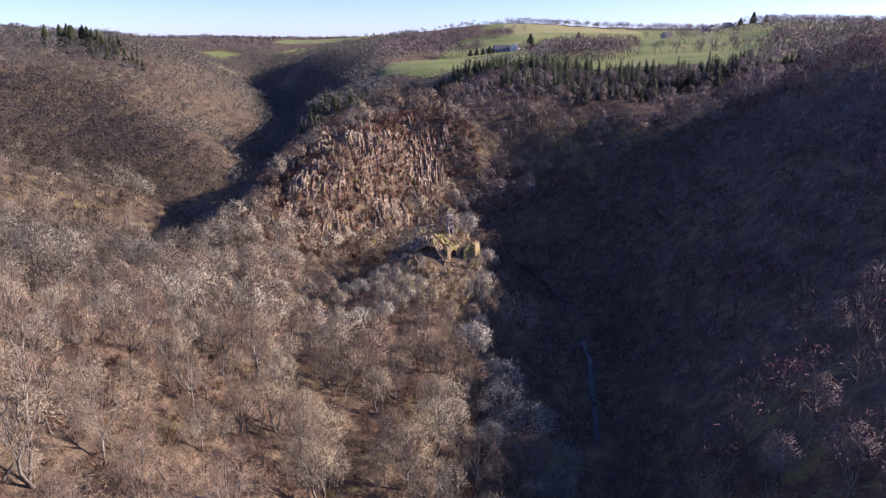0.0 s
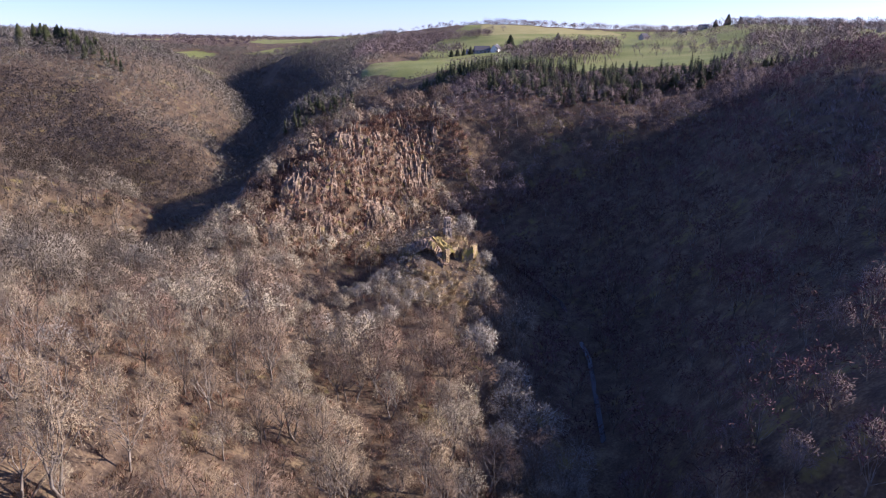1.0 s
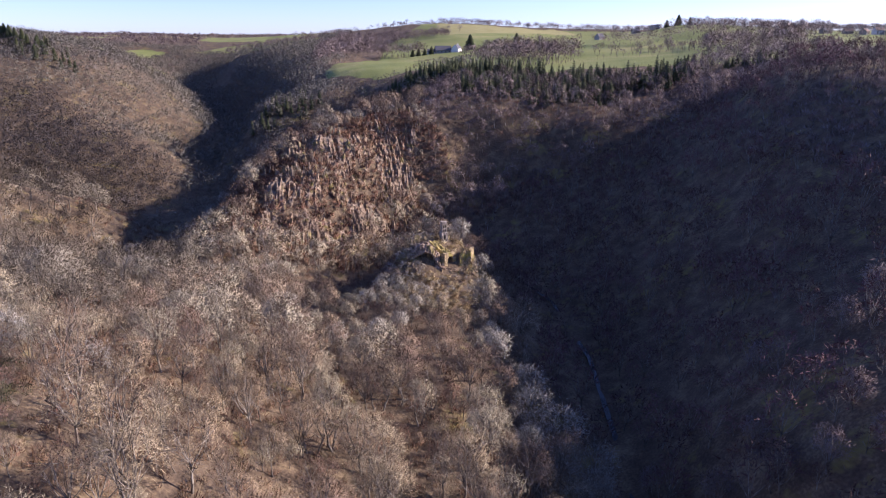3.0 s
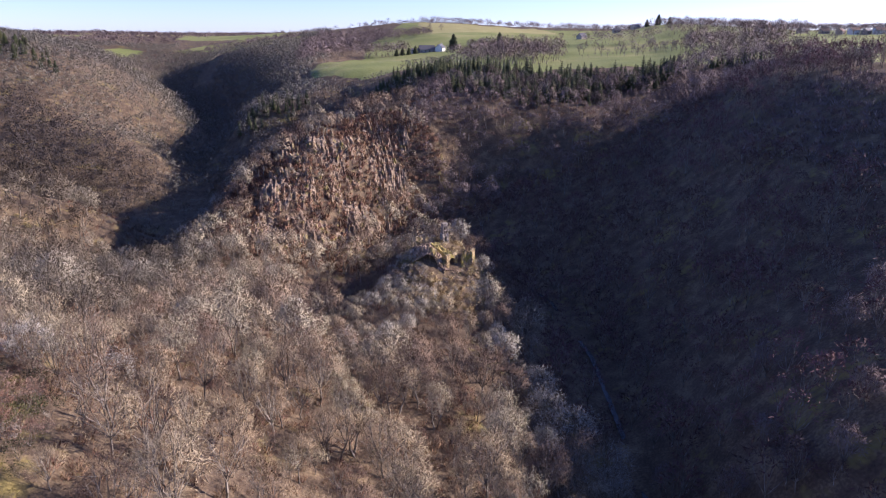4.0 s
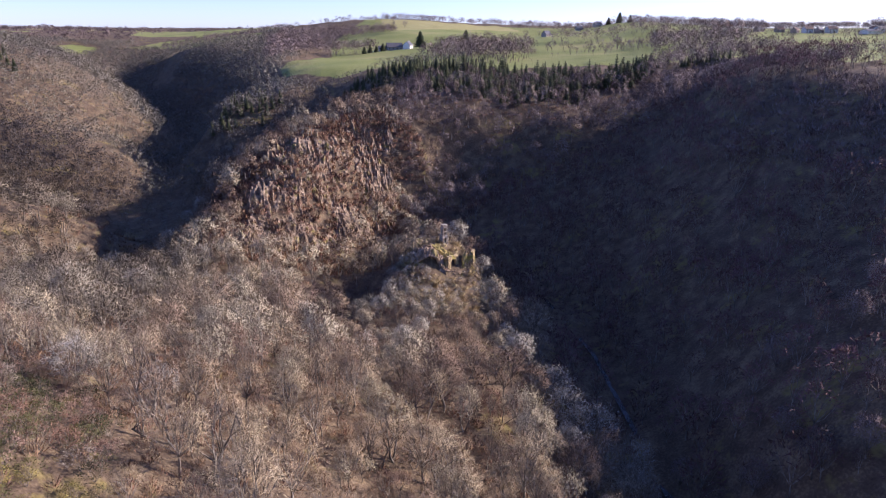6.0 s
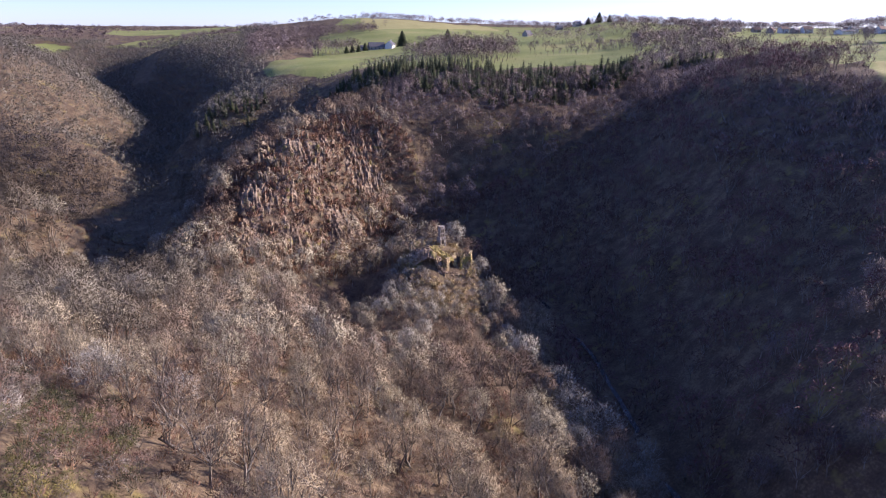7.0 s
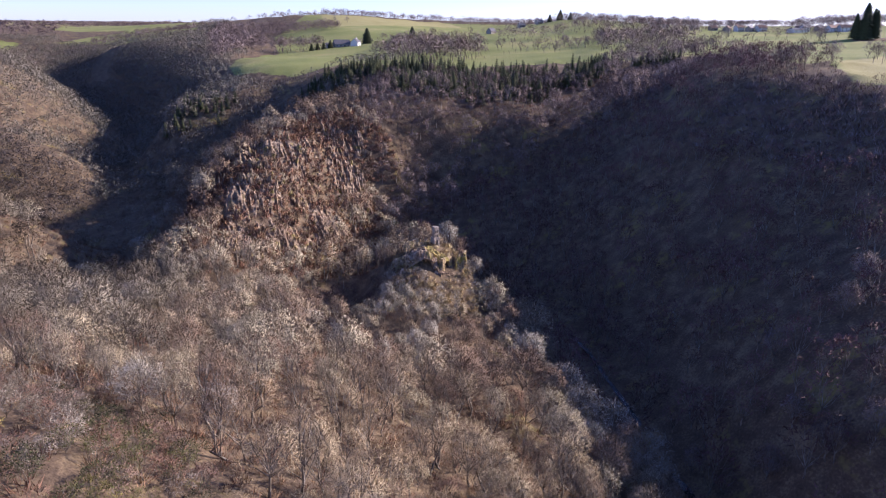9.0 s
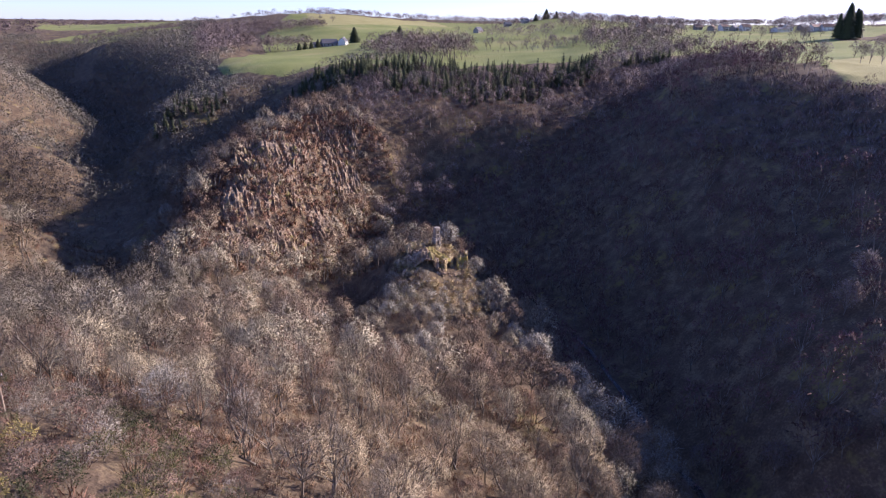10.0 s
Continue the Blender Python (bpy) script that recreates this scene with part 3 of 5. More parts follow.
size = rng.choice([0.55, 0.8, 1.0, 1.2], len(x)) * rng.uniform(0.92, 1.1, len(x)) * np.where(inside(ROCK_FACE, x, y) > -3, 0.5, 1) * np.where((x > 128) & (y < 250), 0.5, 1) * np.where(inside(SHADE_HOLLOW, x, y) > 0, 0.5, 1) * np.where((along(SIDE_STREAM, x, y) < 26) & (y > 275), 0.5, 1)
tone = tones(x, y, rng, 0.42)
# Wood under the belt: grazing light is put into darker twigs.
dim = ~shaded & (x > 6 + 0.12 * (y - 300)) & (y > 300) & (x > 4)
# Shaded side: dimness and purple cast are put into tone and twig colour.
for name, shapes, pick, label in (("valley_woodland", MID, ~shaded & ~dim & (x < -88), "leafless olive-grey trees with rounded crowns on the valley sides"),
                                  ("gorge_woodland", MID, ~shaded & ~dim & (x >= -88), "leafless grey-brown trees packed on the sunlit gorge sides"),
                                  ("rim_woodland", COPPICE, dim, "leafless wood under the spruce belt, its dim light put into purple-brown twigs"),
                                  ("shaded_woodland", DIM, shaded, "leafless wood on the shaded side of the gorge, its shade tinted into the twigs")):
    joined(name, shapes, rows_for(x[pick], y[pick], len(shapes), rng, size[pick], tone[pick] * np.where(shaded[pick], 0.4 + 0.5 * np.clip((x[pick] - 120) / 40, 0, 1), 1)), [BARK, TWIG_OLIVE if name == "valley_woodland" else TWIG if shapes is MID else HEDGE_TWIG if shapes is COPPICE else TWIG_SHADED], label, "woodland", rng)

# low dark trees added in the hollow: its shade put into their colour
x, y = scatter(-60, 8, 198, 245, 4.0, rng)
keep = (inside(SHADE_HOLLOW, x, y) > 1) & (along(RIVER, x, y) > 2)
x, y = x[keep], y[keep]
joined("river_alders", DIM, rows_for(x, y, len(DIM), rng, rng.uniform(0.3, 0.5, len(x)), rng.uniform(0, 0.3, len(x))), [BARK, TWIG_SHADED], "low dark trees added to deepen the shade in the hollow", "woodland", rng)

# far valley sides and plateau copses
COPSES = [
    [(66, 592), (118, 718), (150, 750), (192, 660), (155, 553), (113, 543)],
    [(-6, 748), (44, 752), (58, 790), (10, 820)],
    [(-60, 985), (40, 990), (108, 965), (118, 1085), (36, 1130), (-50, 1240)],
    [(-60, 640), (-18, 744), (-10, 770), (8, 930), (-20, 1000), (-70, 985)],
    [(227, 728), (262, 722), (290, 668), (311, 730), (263, 775)],
    [(238, 505), (330, 680), (396, 622), (326, 495), (270, 448), (238, 464)],
    [(190, 412), (250, 398), (262, 440), (215, 450)],
    [(330, 760), (480, 690), (520, 760), (400, 830)],
    [(380, 900), (520, 860), (600, 900), (480, 990)],
    [(600, 640), (760, 620), (760, 760), (640, 740)],
    [(440, 390), (640, 430), (640, 520), (520, 470)],
    [(120, 1235), (330, 1195), (420, 1100), (520, 960), (600, 990), (450, 1260), (140, 1300)],
    [(520, 900), (760, 840), (900, 950), (700, 1060), (560, 1000)],
    [(700, 640), (900, 560), (1000, 700), (820, 780)],
    [(-250, 1180), (-60, 1240), (-40, 1300), (-240, 1260)],
]


def copse(x, y):
    return np.max([inside(p, x, y) for p in COPSES], axis=0)


x, y = scatter(-600, 900, 425, 1300, 6.7, rng)
valley_side = (x <= -30) | ((y < 560) & (x < 60))
keep = seen_wedge(x, y) & (inside(SPRUCE_BELT, x, y) < 0) & ((valley_side & (pasture(x, y) < np.where((x > -60) & (y < 600), -17, -3))) | (copse(x, y) > 0))
keep &= ~((y > 800) & (copse(x, y) < 0) & (x < -180) & (rough(x, y, 130, 2) < -0.16))
keep &= copse(x, y) < 0
x, y = x[keep], y[keep]
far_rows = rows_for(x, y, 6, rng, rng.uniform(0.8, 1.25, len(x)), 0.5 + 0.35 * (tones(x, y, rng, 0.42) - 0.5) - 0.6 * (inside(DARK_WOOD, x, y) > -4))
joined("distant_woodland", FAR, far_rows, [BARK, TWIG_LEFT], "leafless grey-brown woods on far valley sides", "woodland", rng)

# a darker stand on the lower flank of the left hill
x, y = scatter(-400, -120, 345, 545, 5.6, rng)
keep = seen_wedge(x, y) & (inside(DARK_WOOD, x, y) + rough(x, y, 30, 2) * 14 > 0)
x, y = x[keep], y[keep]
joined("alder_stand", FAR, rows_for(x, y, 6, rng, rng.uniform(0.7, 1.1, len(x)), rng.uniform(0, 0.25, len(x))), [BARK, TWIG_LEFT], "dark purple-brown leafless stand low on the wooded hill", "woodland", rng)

# copses between the fields
COPSE_TREE = [bare_tree_shape(200 + i, 11, 4.4, 7, 96, 0.20, low=0.2, limbs=False, soft=0.8) for i in range(4)]
x, y = scatter(-300, 1000, 380, 1300, 7.6, rng)
keep = seen_wedge(x, y) & (copse(x, y) > 0) & (rng.uniform(size=len(x)) < np.where((y < 470) | ((x < 130) & (y > 740)), 0.95, np.where(y < 780, np.where(x < 200, 0.85, 0.5), 0.5)))
x, y = x[keep], y[keep]
joined("copse", COPSE_TREE, rows_for(x, y, 4, rng, rng.uniform(0.75, 1.35, len(x)) * np.where((y > 500) & (y < 830), 1.3, 1.0), rng.uniform(0, 1, len(x))), [BARK, HEDGE_TWIG], "leafless purple-brown copses between the pastures", "copse", rng)

# woods and hedges towards the horizon
x, y = scatter(-1300, 250, 1300, 2700, 19, rng)
keep = seen_wedge(x, y) & (pasture(x, y) < -6) & (rough(x, y, 210, 3) > -0.02)
x, y = x[keep], y[keep]
HORIZON = [bare_tree_shape(46 + i, 10, 6.0, 6, 30, 0.7, low=0.1, limbs=False, droop=0.4, soft=0.6) for i in range(4)]
joined("horizon_woodland", HORIZON, rows_for(x, y, 4, rng, rng.uniform(0.6, 1.2, len(x)), rng.uniform(0, 0.5, len(x))), [BARK, HEDGE_TWIG], "leafless purple-grey woods near the horizon", "woodland", rng)

# undergrowth
x, y = scatter(-200, 190, 50, 420, 4.5, rng)
keep = seen_wedge(x, y) & (x > -150) & ((y < 335) | (x > 0)) & (along(RIVER, x, y) > 6) & (pasture(x, y) < 0) & (inside(KNOLL, x, y) < 2) & (inside(SHADE_HOLLOW, x, y) < -2) & (inside(SHADE_SIDE, x, y) < 0)
x, y = x[keep], y[keep]
joined("undergrowth", BUSH, rows_for(x, y, 5, rng, rng.uniform(0.5, 1.15, len(x)), tones(x, y, rng, 0.5)), [BARK, SCRUB], "dry brown bramble and bracken undergrowth", "undergrowth", rng)

x, y = scatter(-105, 10, 48, 135, 2.5, rng)
keep = seen_wedge(x, y) & (inside(BRUSH, x, y) < 0)
x, y = x[keep], y[keep]
joined("bracken", BUSH, rows_for(x, y, 5, rng, rng.uniform(0.35, 0.8, len(x)), tones(x, y, rng, 0.7)), [BARK, SCRUB], "dead brown bracken between the near trees", "undergrowth", rng)

# scrub below the rim pasture
x, y = scatter(125, 176, 150, 255, 3.4, rng)
keep = pasture(x, y) < 1
x, y = x[keep], y[keep]
RIM_BUSH = [shrub_shape(90 + i, 2.4, 2.2, 34, 0.12) for i in range(3)]
gx_, gy_ = scatter(160, 262, 318, 402, 3.6, rng)
keep = (pasture(gx_, gy_) < 1) & (inside(SPRUCE_BELT, gx_, gy_) < 0)
x, y = np.concatenate([x, gx_[keep]]), np.concatenate([y, gy_[keep]])
joined("rim_scrub", RIM_BUSH, rows_for(x, y, 3, rng, rng.uniform(0.7, 1.6, len(x)), rng.uniform(0.2, 0.9, len(x))), [BARK, HEDGE_TWIG], "purple-brown bracken and bramble below the rim pasture", "scrub", rng)

# spruces
x, y = scatter(-60, 240, 340, 530, 4.0, rng)
keep = (inside(SPRUCE_BELT, x, y) + rough(x, y, 24, 2) * 16 > 1) & (rng.uniform(size=len(x)) < 0.8)
x, y = x[keep], y[keep]
joined("spruce_plantation", SPRUCE, rows_for(x, y, 5, rng, rng.choice([0.35, 0.5, 0.65, 0.8, 0.98], len(x)) * rng.uniform(0.85, 1.15, len(x)) * np.where((x < 60) & (y > 470), 0.7, 0.95), rng.uniform(0, 1, len(x))), [BARK, NEEDLE], "dark green spruce plantation along the gorge rim", "plantation", rng)


def part(name, mesh, parent, label=""):
    ob = new(name, mesh)
    ob.parent = parent
    if label:
        tagged(ob, label)
    return ob


TREE_LABELS = ["bare brown oak with spreading limbs on the slope", "twin-stemmed leafless ash on the slope", "tall bare oak with an open crown", "many-twigged leafless coppice on leaf litter",
               "small bare brown hornbeam on the slope", "forked leafless oak in the wood", "slender bare tree with upswept limbs", "twin-stemmed grey leafless coppice"]
kinds = []
for k, (v, f, m, nv) in enumerate(NEAR):
    root = new("bare_tree")
    for name, code, mat in (("trunk", 0, BARK), ("crown", 1, TWIG_ONE)):
        sel = f[m == code]
        used, back = np.unique(sel, return_inverse=True)
        part(name, mesh_from(name, v[used], back.reshape(-1, 3), [mat], normals=nv[used]), root)
    tagged(root, TREE_LABELS[k], "tree", "trees on the near slope")
    kinds.append(root)
taken = set()
for k, x, y, z, turn, size, tint in OWN_TREES:
    m = Matrix.Translation((x, y, z)) @ Matrix.Rotation(turn, 4, "Z") @ Matrix.Scale(size, 4)
    if k not in taken:
        taken.add(k)
        kinds[int(k)].matrix_basis = m
        kinds[int(k)]["first"] = 1
    else:
        base = kinds[int(k)]
        keep_scale = base.scale.copy()
        c = copy_thing(base, m @ Matrix.Diagonal((1 / keep_scale[0], 1 / keep_scale[1], 1 / keep_scale[2], 1)))
for root in kinds:
    if "first" in root:
        del root["first"]


# ---- rocks ----
def rock_mesh(seed, sx, sy, sz):
    """A craggy block with split faces and a broken outline."""
    bm = bmesh.new()
    bmesh.ops.create_icosphere(bm, subdivisions=3, radius=1.0)
    r = random.Random(seed)
    off = Vector((r.uniform(-50, 50), r.uniform(-50, 50), r.uniform(-50, 50)))
    cuts = [(Vector((r.gauss(0, 1), r.gauss(0, 1), r.gauss(0, 0.5))).normalized(), r.uniform(0.4, 0.75)) for _ in range(14)]
    for v in bm.verts:
        p = v.co.copy()
        for n, d in cuts:
            k = p.dot(n) - d
            if k > 0:
                p -= n * k
        p *= 1 + 0.22 * noise.fractal(p * 2.6 + off, 0.7, 2.2, 3)
        v.co = Vector((p.x * sx, p.y * sy, p.z * sz))
    me = bpy.data.meshes.new("rock")
    bm.to_mesh(me)
    bm.free()
    return me


def crag_rocks(kind, count, spots, name, label, size, mat, seed):
    """One crag: an Empty with its rocks as parts."""
    r = random.Random(seed)
    root = new(name)
    cx, cy = sum(p[0] for p in spots) / len(spots), sum(p[1] for p in spots) / len(spots)
    root.location = (cx, cy, float(height(cx, cy)[0]))
    made = 0
    meshes = [rock_mesh(seed * 31 + k, *kind) for k in range(7)]
    for me in meshes:
        me.materials.append(mat)
    while made < count:
        a, b = r.choice(list(zip(spots, spots[1:])))
        f = r.random()
        x, y = a[0] + (b[0] - a[0]) * f + r.gauss(0, a[2]), a[1] + (b[1] - a[1]) * f + r.gauss(0, a[2])
        k = size * r.uniform(0.5, 1.5)
        ob = new("rock", r.choice(meshes))
        ob.parent = root
        ob.matrix_local = (Matrix.Translation((x - cx, y - cy, float(height(x, y)[0]) - root.location.z - k * 0.25)) @
                           Matrix.Rotation(r.uniform(0, 6.28), 4, "Z") @ Matrix.Rotation(r.gauss(0, 0.4), 4, "X") @ Matrix.Scale(k, 4))
        made += 1
    return tagged(root, label, "rock crag")


def ridged(u, v, octaves=4):
    total, amp, f = np.zeros_like(u), 1.0, 1.0
    for k in range(octaves):
        n = value_noise(u * f + 13.7 * k, v * f - 5.1 * k)
        total += amp * (1 - np.abs(2 * n - 1))
        amp, f = amp * 0.5, f * 2.1
    return total


def crag_sheet(poly, down, amp, width, label, mat, step=0.7):
    """A rock face: ribs and clefts that run down the slope, sinking into the soil at its edges. down: the way the slope falls, in plan."""
    xs, ys = [p[0] for p in poly], [p[1] for p in poly]
    x, y = np.meshgrid(np.arange(min(xs), max(xs), step), np.arange(min(ys), max(ys), step))
    shape, x, y = x.shape, x.ravel(), y.ravel()
    edge = np.clip(inside(poly, x, y) / 6, -1, 1)
    u, v = x * down[1] - y * down[0], x * down[0] + y * down[1]
    u = u + 2.0 * rough(x, y, 14, 3)
    rib = ridged(u / width, v / (width * 5.0)) / 1.9
    block = np.floor(rib * 5 + rough(x, y, 3, 2)) / 5
    rise = amp * (0.55 * rib + 0.45 * block - 0.44 + rough(x, y, 17, 3) * 0.8) * np.clip(edge * 1.3, 0, 1) - 1.2 * (1 - np.clip(edge, 0, 1))
    push = np.maximum(rise, 0) * 0.55
    z = height(x, y) + rise
    x, y = x + down[0] * push, y + down[1] * push
    nx_ = shape[1]
    idx = np.arange(len(x)).reshape(shape)
    q = np.stack([idx[:-1, :-1], idx[:-1, 1:], idx[1:, 1:], idx[1:, :-1]], -1).reshape(-1, 4)
    q = q[(edge[q] > -0.4).all(1) & (rise[q] > -1.3).any(1)]
    root = new("rock_crag")
    band = np.floor(u[q[:, 0]] / (width * 2.6)).astype(int) * 100 + np.floor(v[q[:, 0]] / (width * 6)).astype(int)
    for k in np.unique(band):
        mine = q[band == k]
        used, back = np.unique(mine, return_inverse=True)
        part("rock_rib", mesh_from("rock_rib", np.stack([x, y, z], 1)[used], back.reshape(-1, 4), [mat]), root)
    return tagged(root, label, "rock crag")


def blade_mesh(seed, mat):
    """A tall split blade of rock: uneven rings, flat faces, a slanting broken head."""
    r = random.Random(seed)
    bm = bmesh.new()
    sides = 6
    angles = [2 * math.pi * (k + r.uniform(-0.3, 0.3)) / sides for k in range(sides)]
    lean = Vector((r.gauss(0, 0.10), r.gauss(0, 0.10), 0))
    wide = r.uniform(0.55, 0.8)
    rings = []
    for j, f in enumerate((0.0, 0.3, 0.58, 0.82, 1.0)):
        k = (1 - 0.62 * f ** 1.6) * r.uniform(0.85, 1.15)
        rings.append([bm.verts.new((math.cos(a) * k * r.uniform(0.8, 1.2) + lean.x * f * 4, math.sin(a) * wide * k * r.uniform(0.8, 1.2) + lean.y * f * 4,
                                    f * 4 * (1 + (0.13 * math.cos(a + seed) if f == 1.0 else 0)) + r.uniform(-0.12, 0.12))) for a in angles])
    for lo, hi in zip(rings, rings[1:]):
        for k in range(sides):
            bm.faces.new((lo[k], lo[(k + 1) % sides], hi[(k + 1) % sides], hi[k]))
    bm.faces.new(rings[-1])
    bmesh.ops.triangulate(bm, faces=bm.faces[:])
    bmesh.ops.recalc_face_normals(bm, faces=bm.faces)
    me = bpy.data.meshes.new("rock_blade")
    bm.to_mesh(me)
    bm.free()
    me.materials.append(mat)
    return me


def crag_blades(poly, count, size, lean, label, mat, seed):
    """A crag of many blades that stand up the slope, packed in clumps."""
    r = random.Random(seed)
    root = new("rock_crag")
    cx, cy = sum(p[0] for p in poly) / len(poly), sum(p[1] for p in poly) / len(poly)
    root.location = (cx, cy, float(height(cx, cy)[0]))
    meshes = [blade_mesh(seed * 17 + k, mat) for k in range(9)]
    xs, ys = [p[0] for p in poly], [p[1] for p in poly]
    made, tries = 0, 0
    while made < count and tries < count * 30:
        tries += 1
        x, y = r.uniform(min(xs), max(xs)), r.uniform(min(ys), max(ys))
        if inside(poly, np.array([x]), np.array([y]))[0] < 0 or rough(np.array([x]), np.array([y]), 9, 2)[0] < r.uniform(-0.28, 0.12):
            continue
        k = size * r.choice((0.5, 0.65, 0.8, 1.0, 1.3)) * r.uniform(0.85, 1.15)
        tall = k * r.uniform(0.7, 1.3)
        ob = new("rock_blade", r.choice(meshes))
        ob.parent = root
        ob.matrix_local = (Matrix.Translation((x - cx, y - cy, float(height(x, y)[0]) - root.location.z - tall * 2.3)) @
                           Matrix.Rotation(r.gauss(lean, 0.2), 4, (0.97, 0.24, 0)) @ Matrix.Rotation(r.uniform(0, 6.28), 4, "Z") @ Matrix.Diagonal((k * 1.2, k * 1.2, tall, 1)))
        made += 1
    return tagged(root, label, "rock crag")


crag_sheet([(-68, 252), (-66, 300), (-54, 318), (-44, 336), (-28, 332), (-8, 340), (8, 336), (2, 300), (-16, 284), (-34, 266), (-50, 250)], (0.12, -0.99), 3.4, 1.7, "fluted brown rock face with clefts and lichen", ROCK, 0.6)
crag_sheet([(-34, 326), (-18, 356), (6, 388), (18, 372), (8, 338), (-10, 326)], (0.15, -0.985), 3.4, 1.7, "broken brown rock ribs below the wooded rim", ROCK, 0.6)
crag_blades([(-58, 296), (-56, 316), (-46, 334), (-28, 330), (-22, 322), (-32, 298), (-29, 286), (-46, 278)], 290, 1.35, -0.2, "tall fluted tan rock face with lichen above the gorge", ROCK, 3)
crag_blades([(-16, 322), (-8, 334), (6, 336), (2, 300), (-10, 292)], 130, 1.2, -0.16, "brown rock rib at the edge of the shaded gorge", ROCK, 4)
crag_blades([(-22, 346), (-14, 334), (0, 344), (10, 385), (-10, 366)], 130, 1.3, -0.16, "tan rock blades among bare trees under the rim", ROCK, 5)
crag_blades([(-66, 262), (-52, 270), (-50, 262), (-60, 246), (-68, 250)], 80, 1.1, -0.14, "pale split rock ledge at the foot of the spur", ROCK, 6)
crag_blades([(-30, 286), (-46, 280), (-52, 266), (-36, 264), (-12, 290), (-16, 318), (-26, 306)], 90, 0.8, -0.12, "scattered brown rocks among russet scrub", ROCK, 8)
crag_rocks((1.2, 0.9, 1.3), 30, [(-70, 246, 2.5), (-60, 250, 3), (-52, 258, 3)], "rock_crag", "pale split rocks at the foot of the spur", 1.6, ROCK, 7)
crag_rocks((1.1, 0.9, 1.1), 60, [(-10, 200, 2.0), (-9, 206, 1.2), (-10.5, 211, 2.0)], "rock_crag", "mossy yellow-green rocks under the ruin", 0.72, RUIN_ROCK, 9)
crag_rocks((1.0, 0.9, 1.7), 9, [(1.6, 203.6, 0.5), (2.4, 205.6, 0.5)], "rock_crag", "ochre rock buttress beside the arched doorway", 1.05, RUIN_ROCK, 21)
crag_rocks((1.1, 0.9, 0.9), 34, [(1, 205.5, 0.8), (3, 205, 0.7), (9, 204.6, 0.7), (13, 206, 0.8), (14, 210, 1.0)], "rock_crag", "ochre fallen stones at the foot of the ruin", 0.75, RUIN_ROCK, 15)
crag_rocks((1.6, 1.0, 0.6), 16, [(-64, 123, 1.0), (-58, 121, 1.2), (-51, 121, 1.0)], "rock_ledge", "pale flat rock ledge among bare trees", 0.95, ROCK, 11)


# ---- the ruin on its knoll ----
def box(bm, x0, x1, y0, y1, z0, z1, jag=0.0, cuts=0):
    """A block; its upper edge may be broken."""
    n = max(1, cuts)
    rows = []
    for i in range(n + 1):
        x = x0 + (x1 - x0) * i / n
        top_ = z1 - (abs(noise.noise(Vector((x * 1.7, y0, z1)))) * jag * 2 if jag else 0)
        rows.append([bm.verts.new((x, y, z)) for y, z in ((y0, z0), (y1, z0), (y1, top_), (y0, top_))])
    for a, b in zip(rows, rows[1:]):
        for k in range(4):
            bm.faces.new((a[k], b[k], b[(k + 1) % 4], a[(k + 1) % 4]))
    bm.faces.new(rows[0])
    bm.faces.new(rows[-1][::-1])


def finish(bm, name, mat, bevel=0.0, worn=0.0):
    if worn:
        bmesh.ops.subdivide_edges(bm, edges=bm.edges[:], cuts=3, use_grid_fill=True)
        for v in bm.verts:
            v.co += Vector((noise.noise(v.co * 1.3), noise.noise(v.co * 1.3 + Vector((9, 0, 0))), noise.noise(v.co * 1.3 + Vector((0, 9, 0))))) * worn
    if bevel:
        bmesh.ops.bevel(bm, geom=[e for e in bm.edges], offset=bevel, segments=1, affect="EDGES")
    bmesh.ops.recalc_face_normals(bm, faces=bm.faces)
    me = bpy.data.meshes.new(name)
    bm.to_mesh(me)
    bm.free()
    me.materials.append(mat)
    return me


def arch_wall_mesh(width, tall, thick, ow, oh, mat, worn=0.28):
    """A wall with a round-headed opening right through it."""
    bm = bmesh.new()
    n = 8
    ring = [(-ow / 2, 0)] + [(-ow / 2 * math.cos(math.pi * i / n), oh - ow / 2 + ow / 2 * math.sin(math.pi * i / n)) for i in range(n + 1)] + [(ow / 2, 0)]
    outer = [(-width / 2, 0)] + [(-width / 2 + width * i / n, tall - 0.9 * abs(noise.noise(Vector((i * 0.31, 3, 1))))) for i in range(n + 1)] + [(width / 2, 0)]
    lay = []
    for yy in (0, thick):
        lay.append(([bm.verts.new((a, yy, b)) for a, b in ring], [bm.verts.new((a, yy, b)) for a, b in outer]))
    for i in range(len(ring) - 1):
        for (r, o) in lay:
            bm.faces.new((r[i], r[i + 1], o[i + 1], o[i]))
        bm.faces.new((lay[0][0][i], lay[0][0][i + 1], lay[1][0][i + 1], lay[1][0][i]))
        bm.faces.new((lay[0][1][i], lay[0][1][i + 1], lay[1][1][i + 1], lay[1][1][i]))
    return finish(bm, "arch_wall", mat, worn=worn)


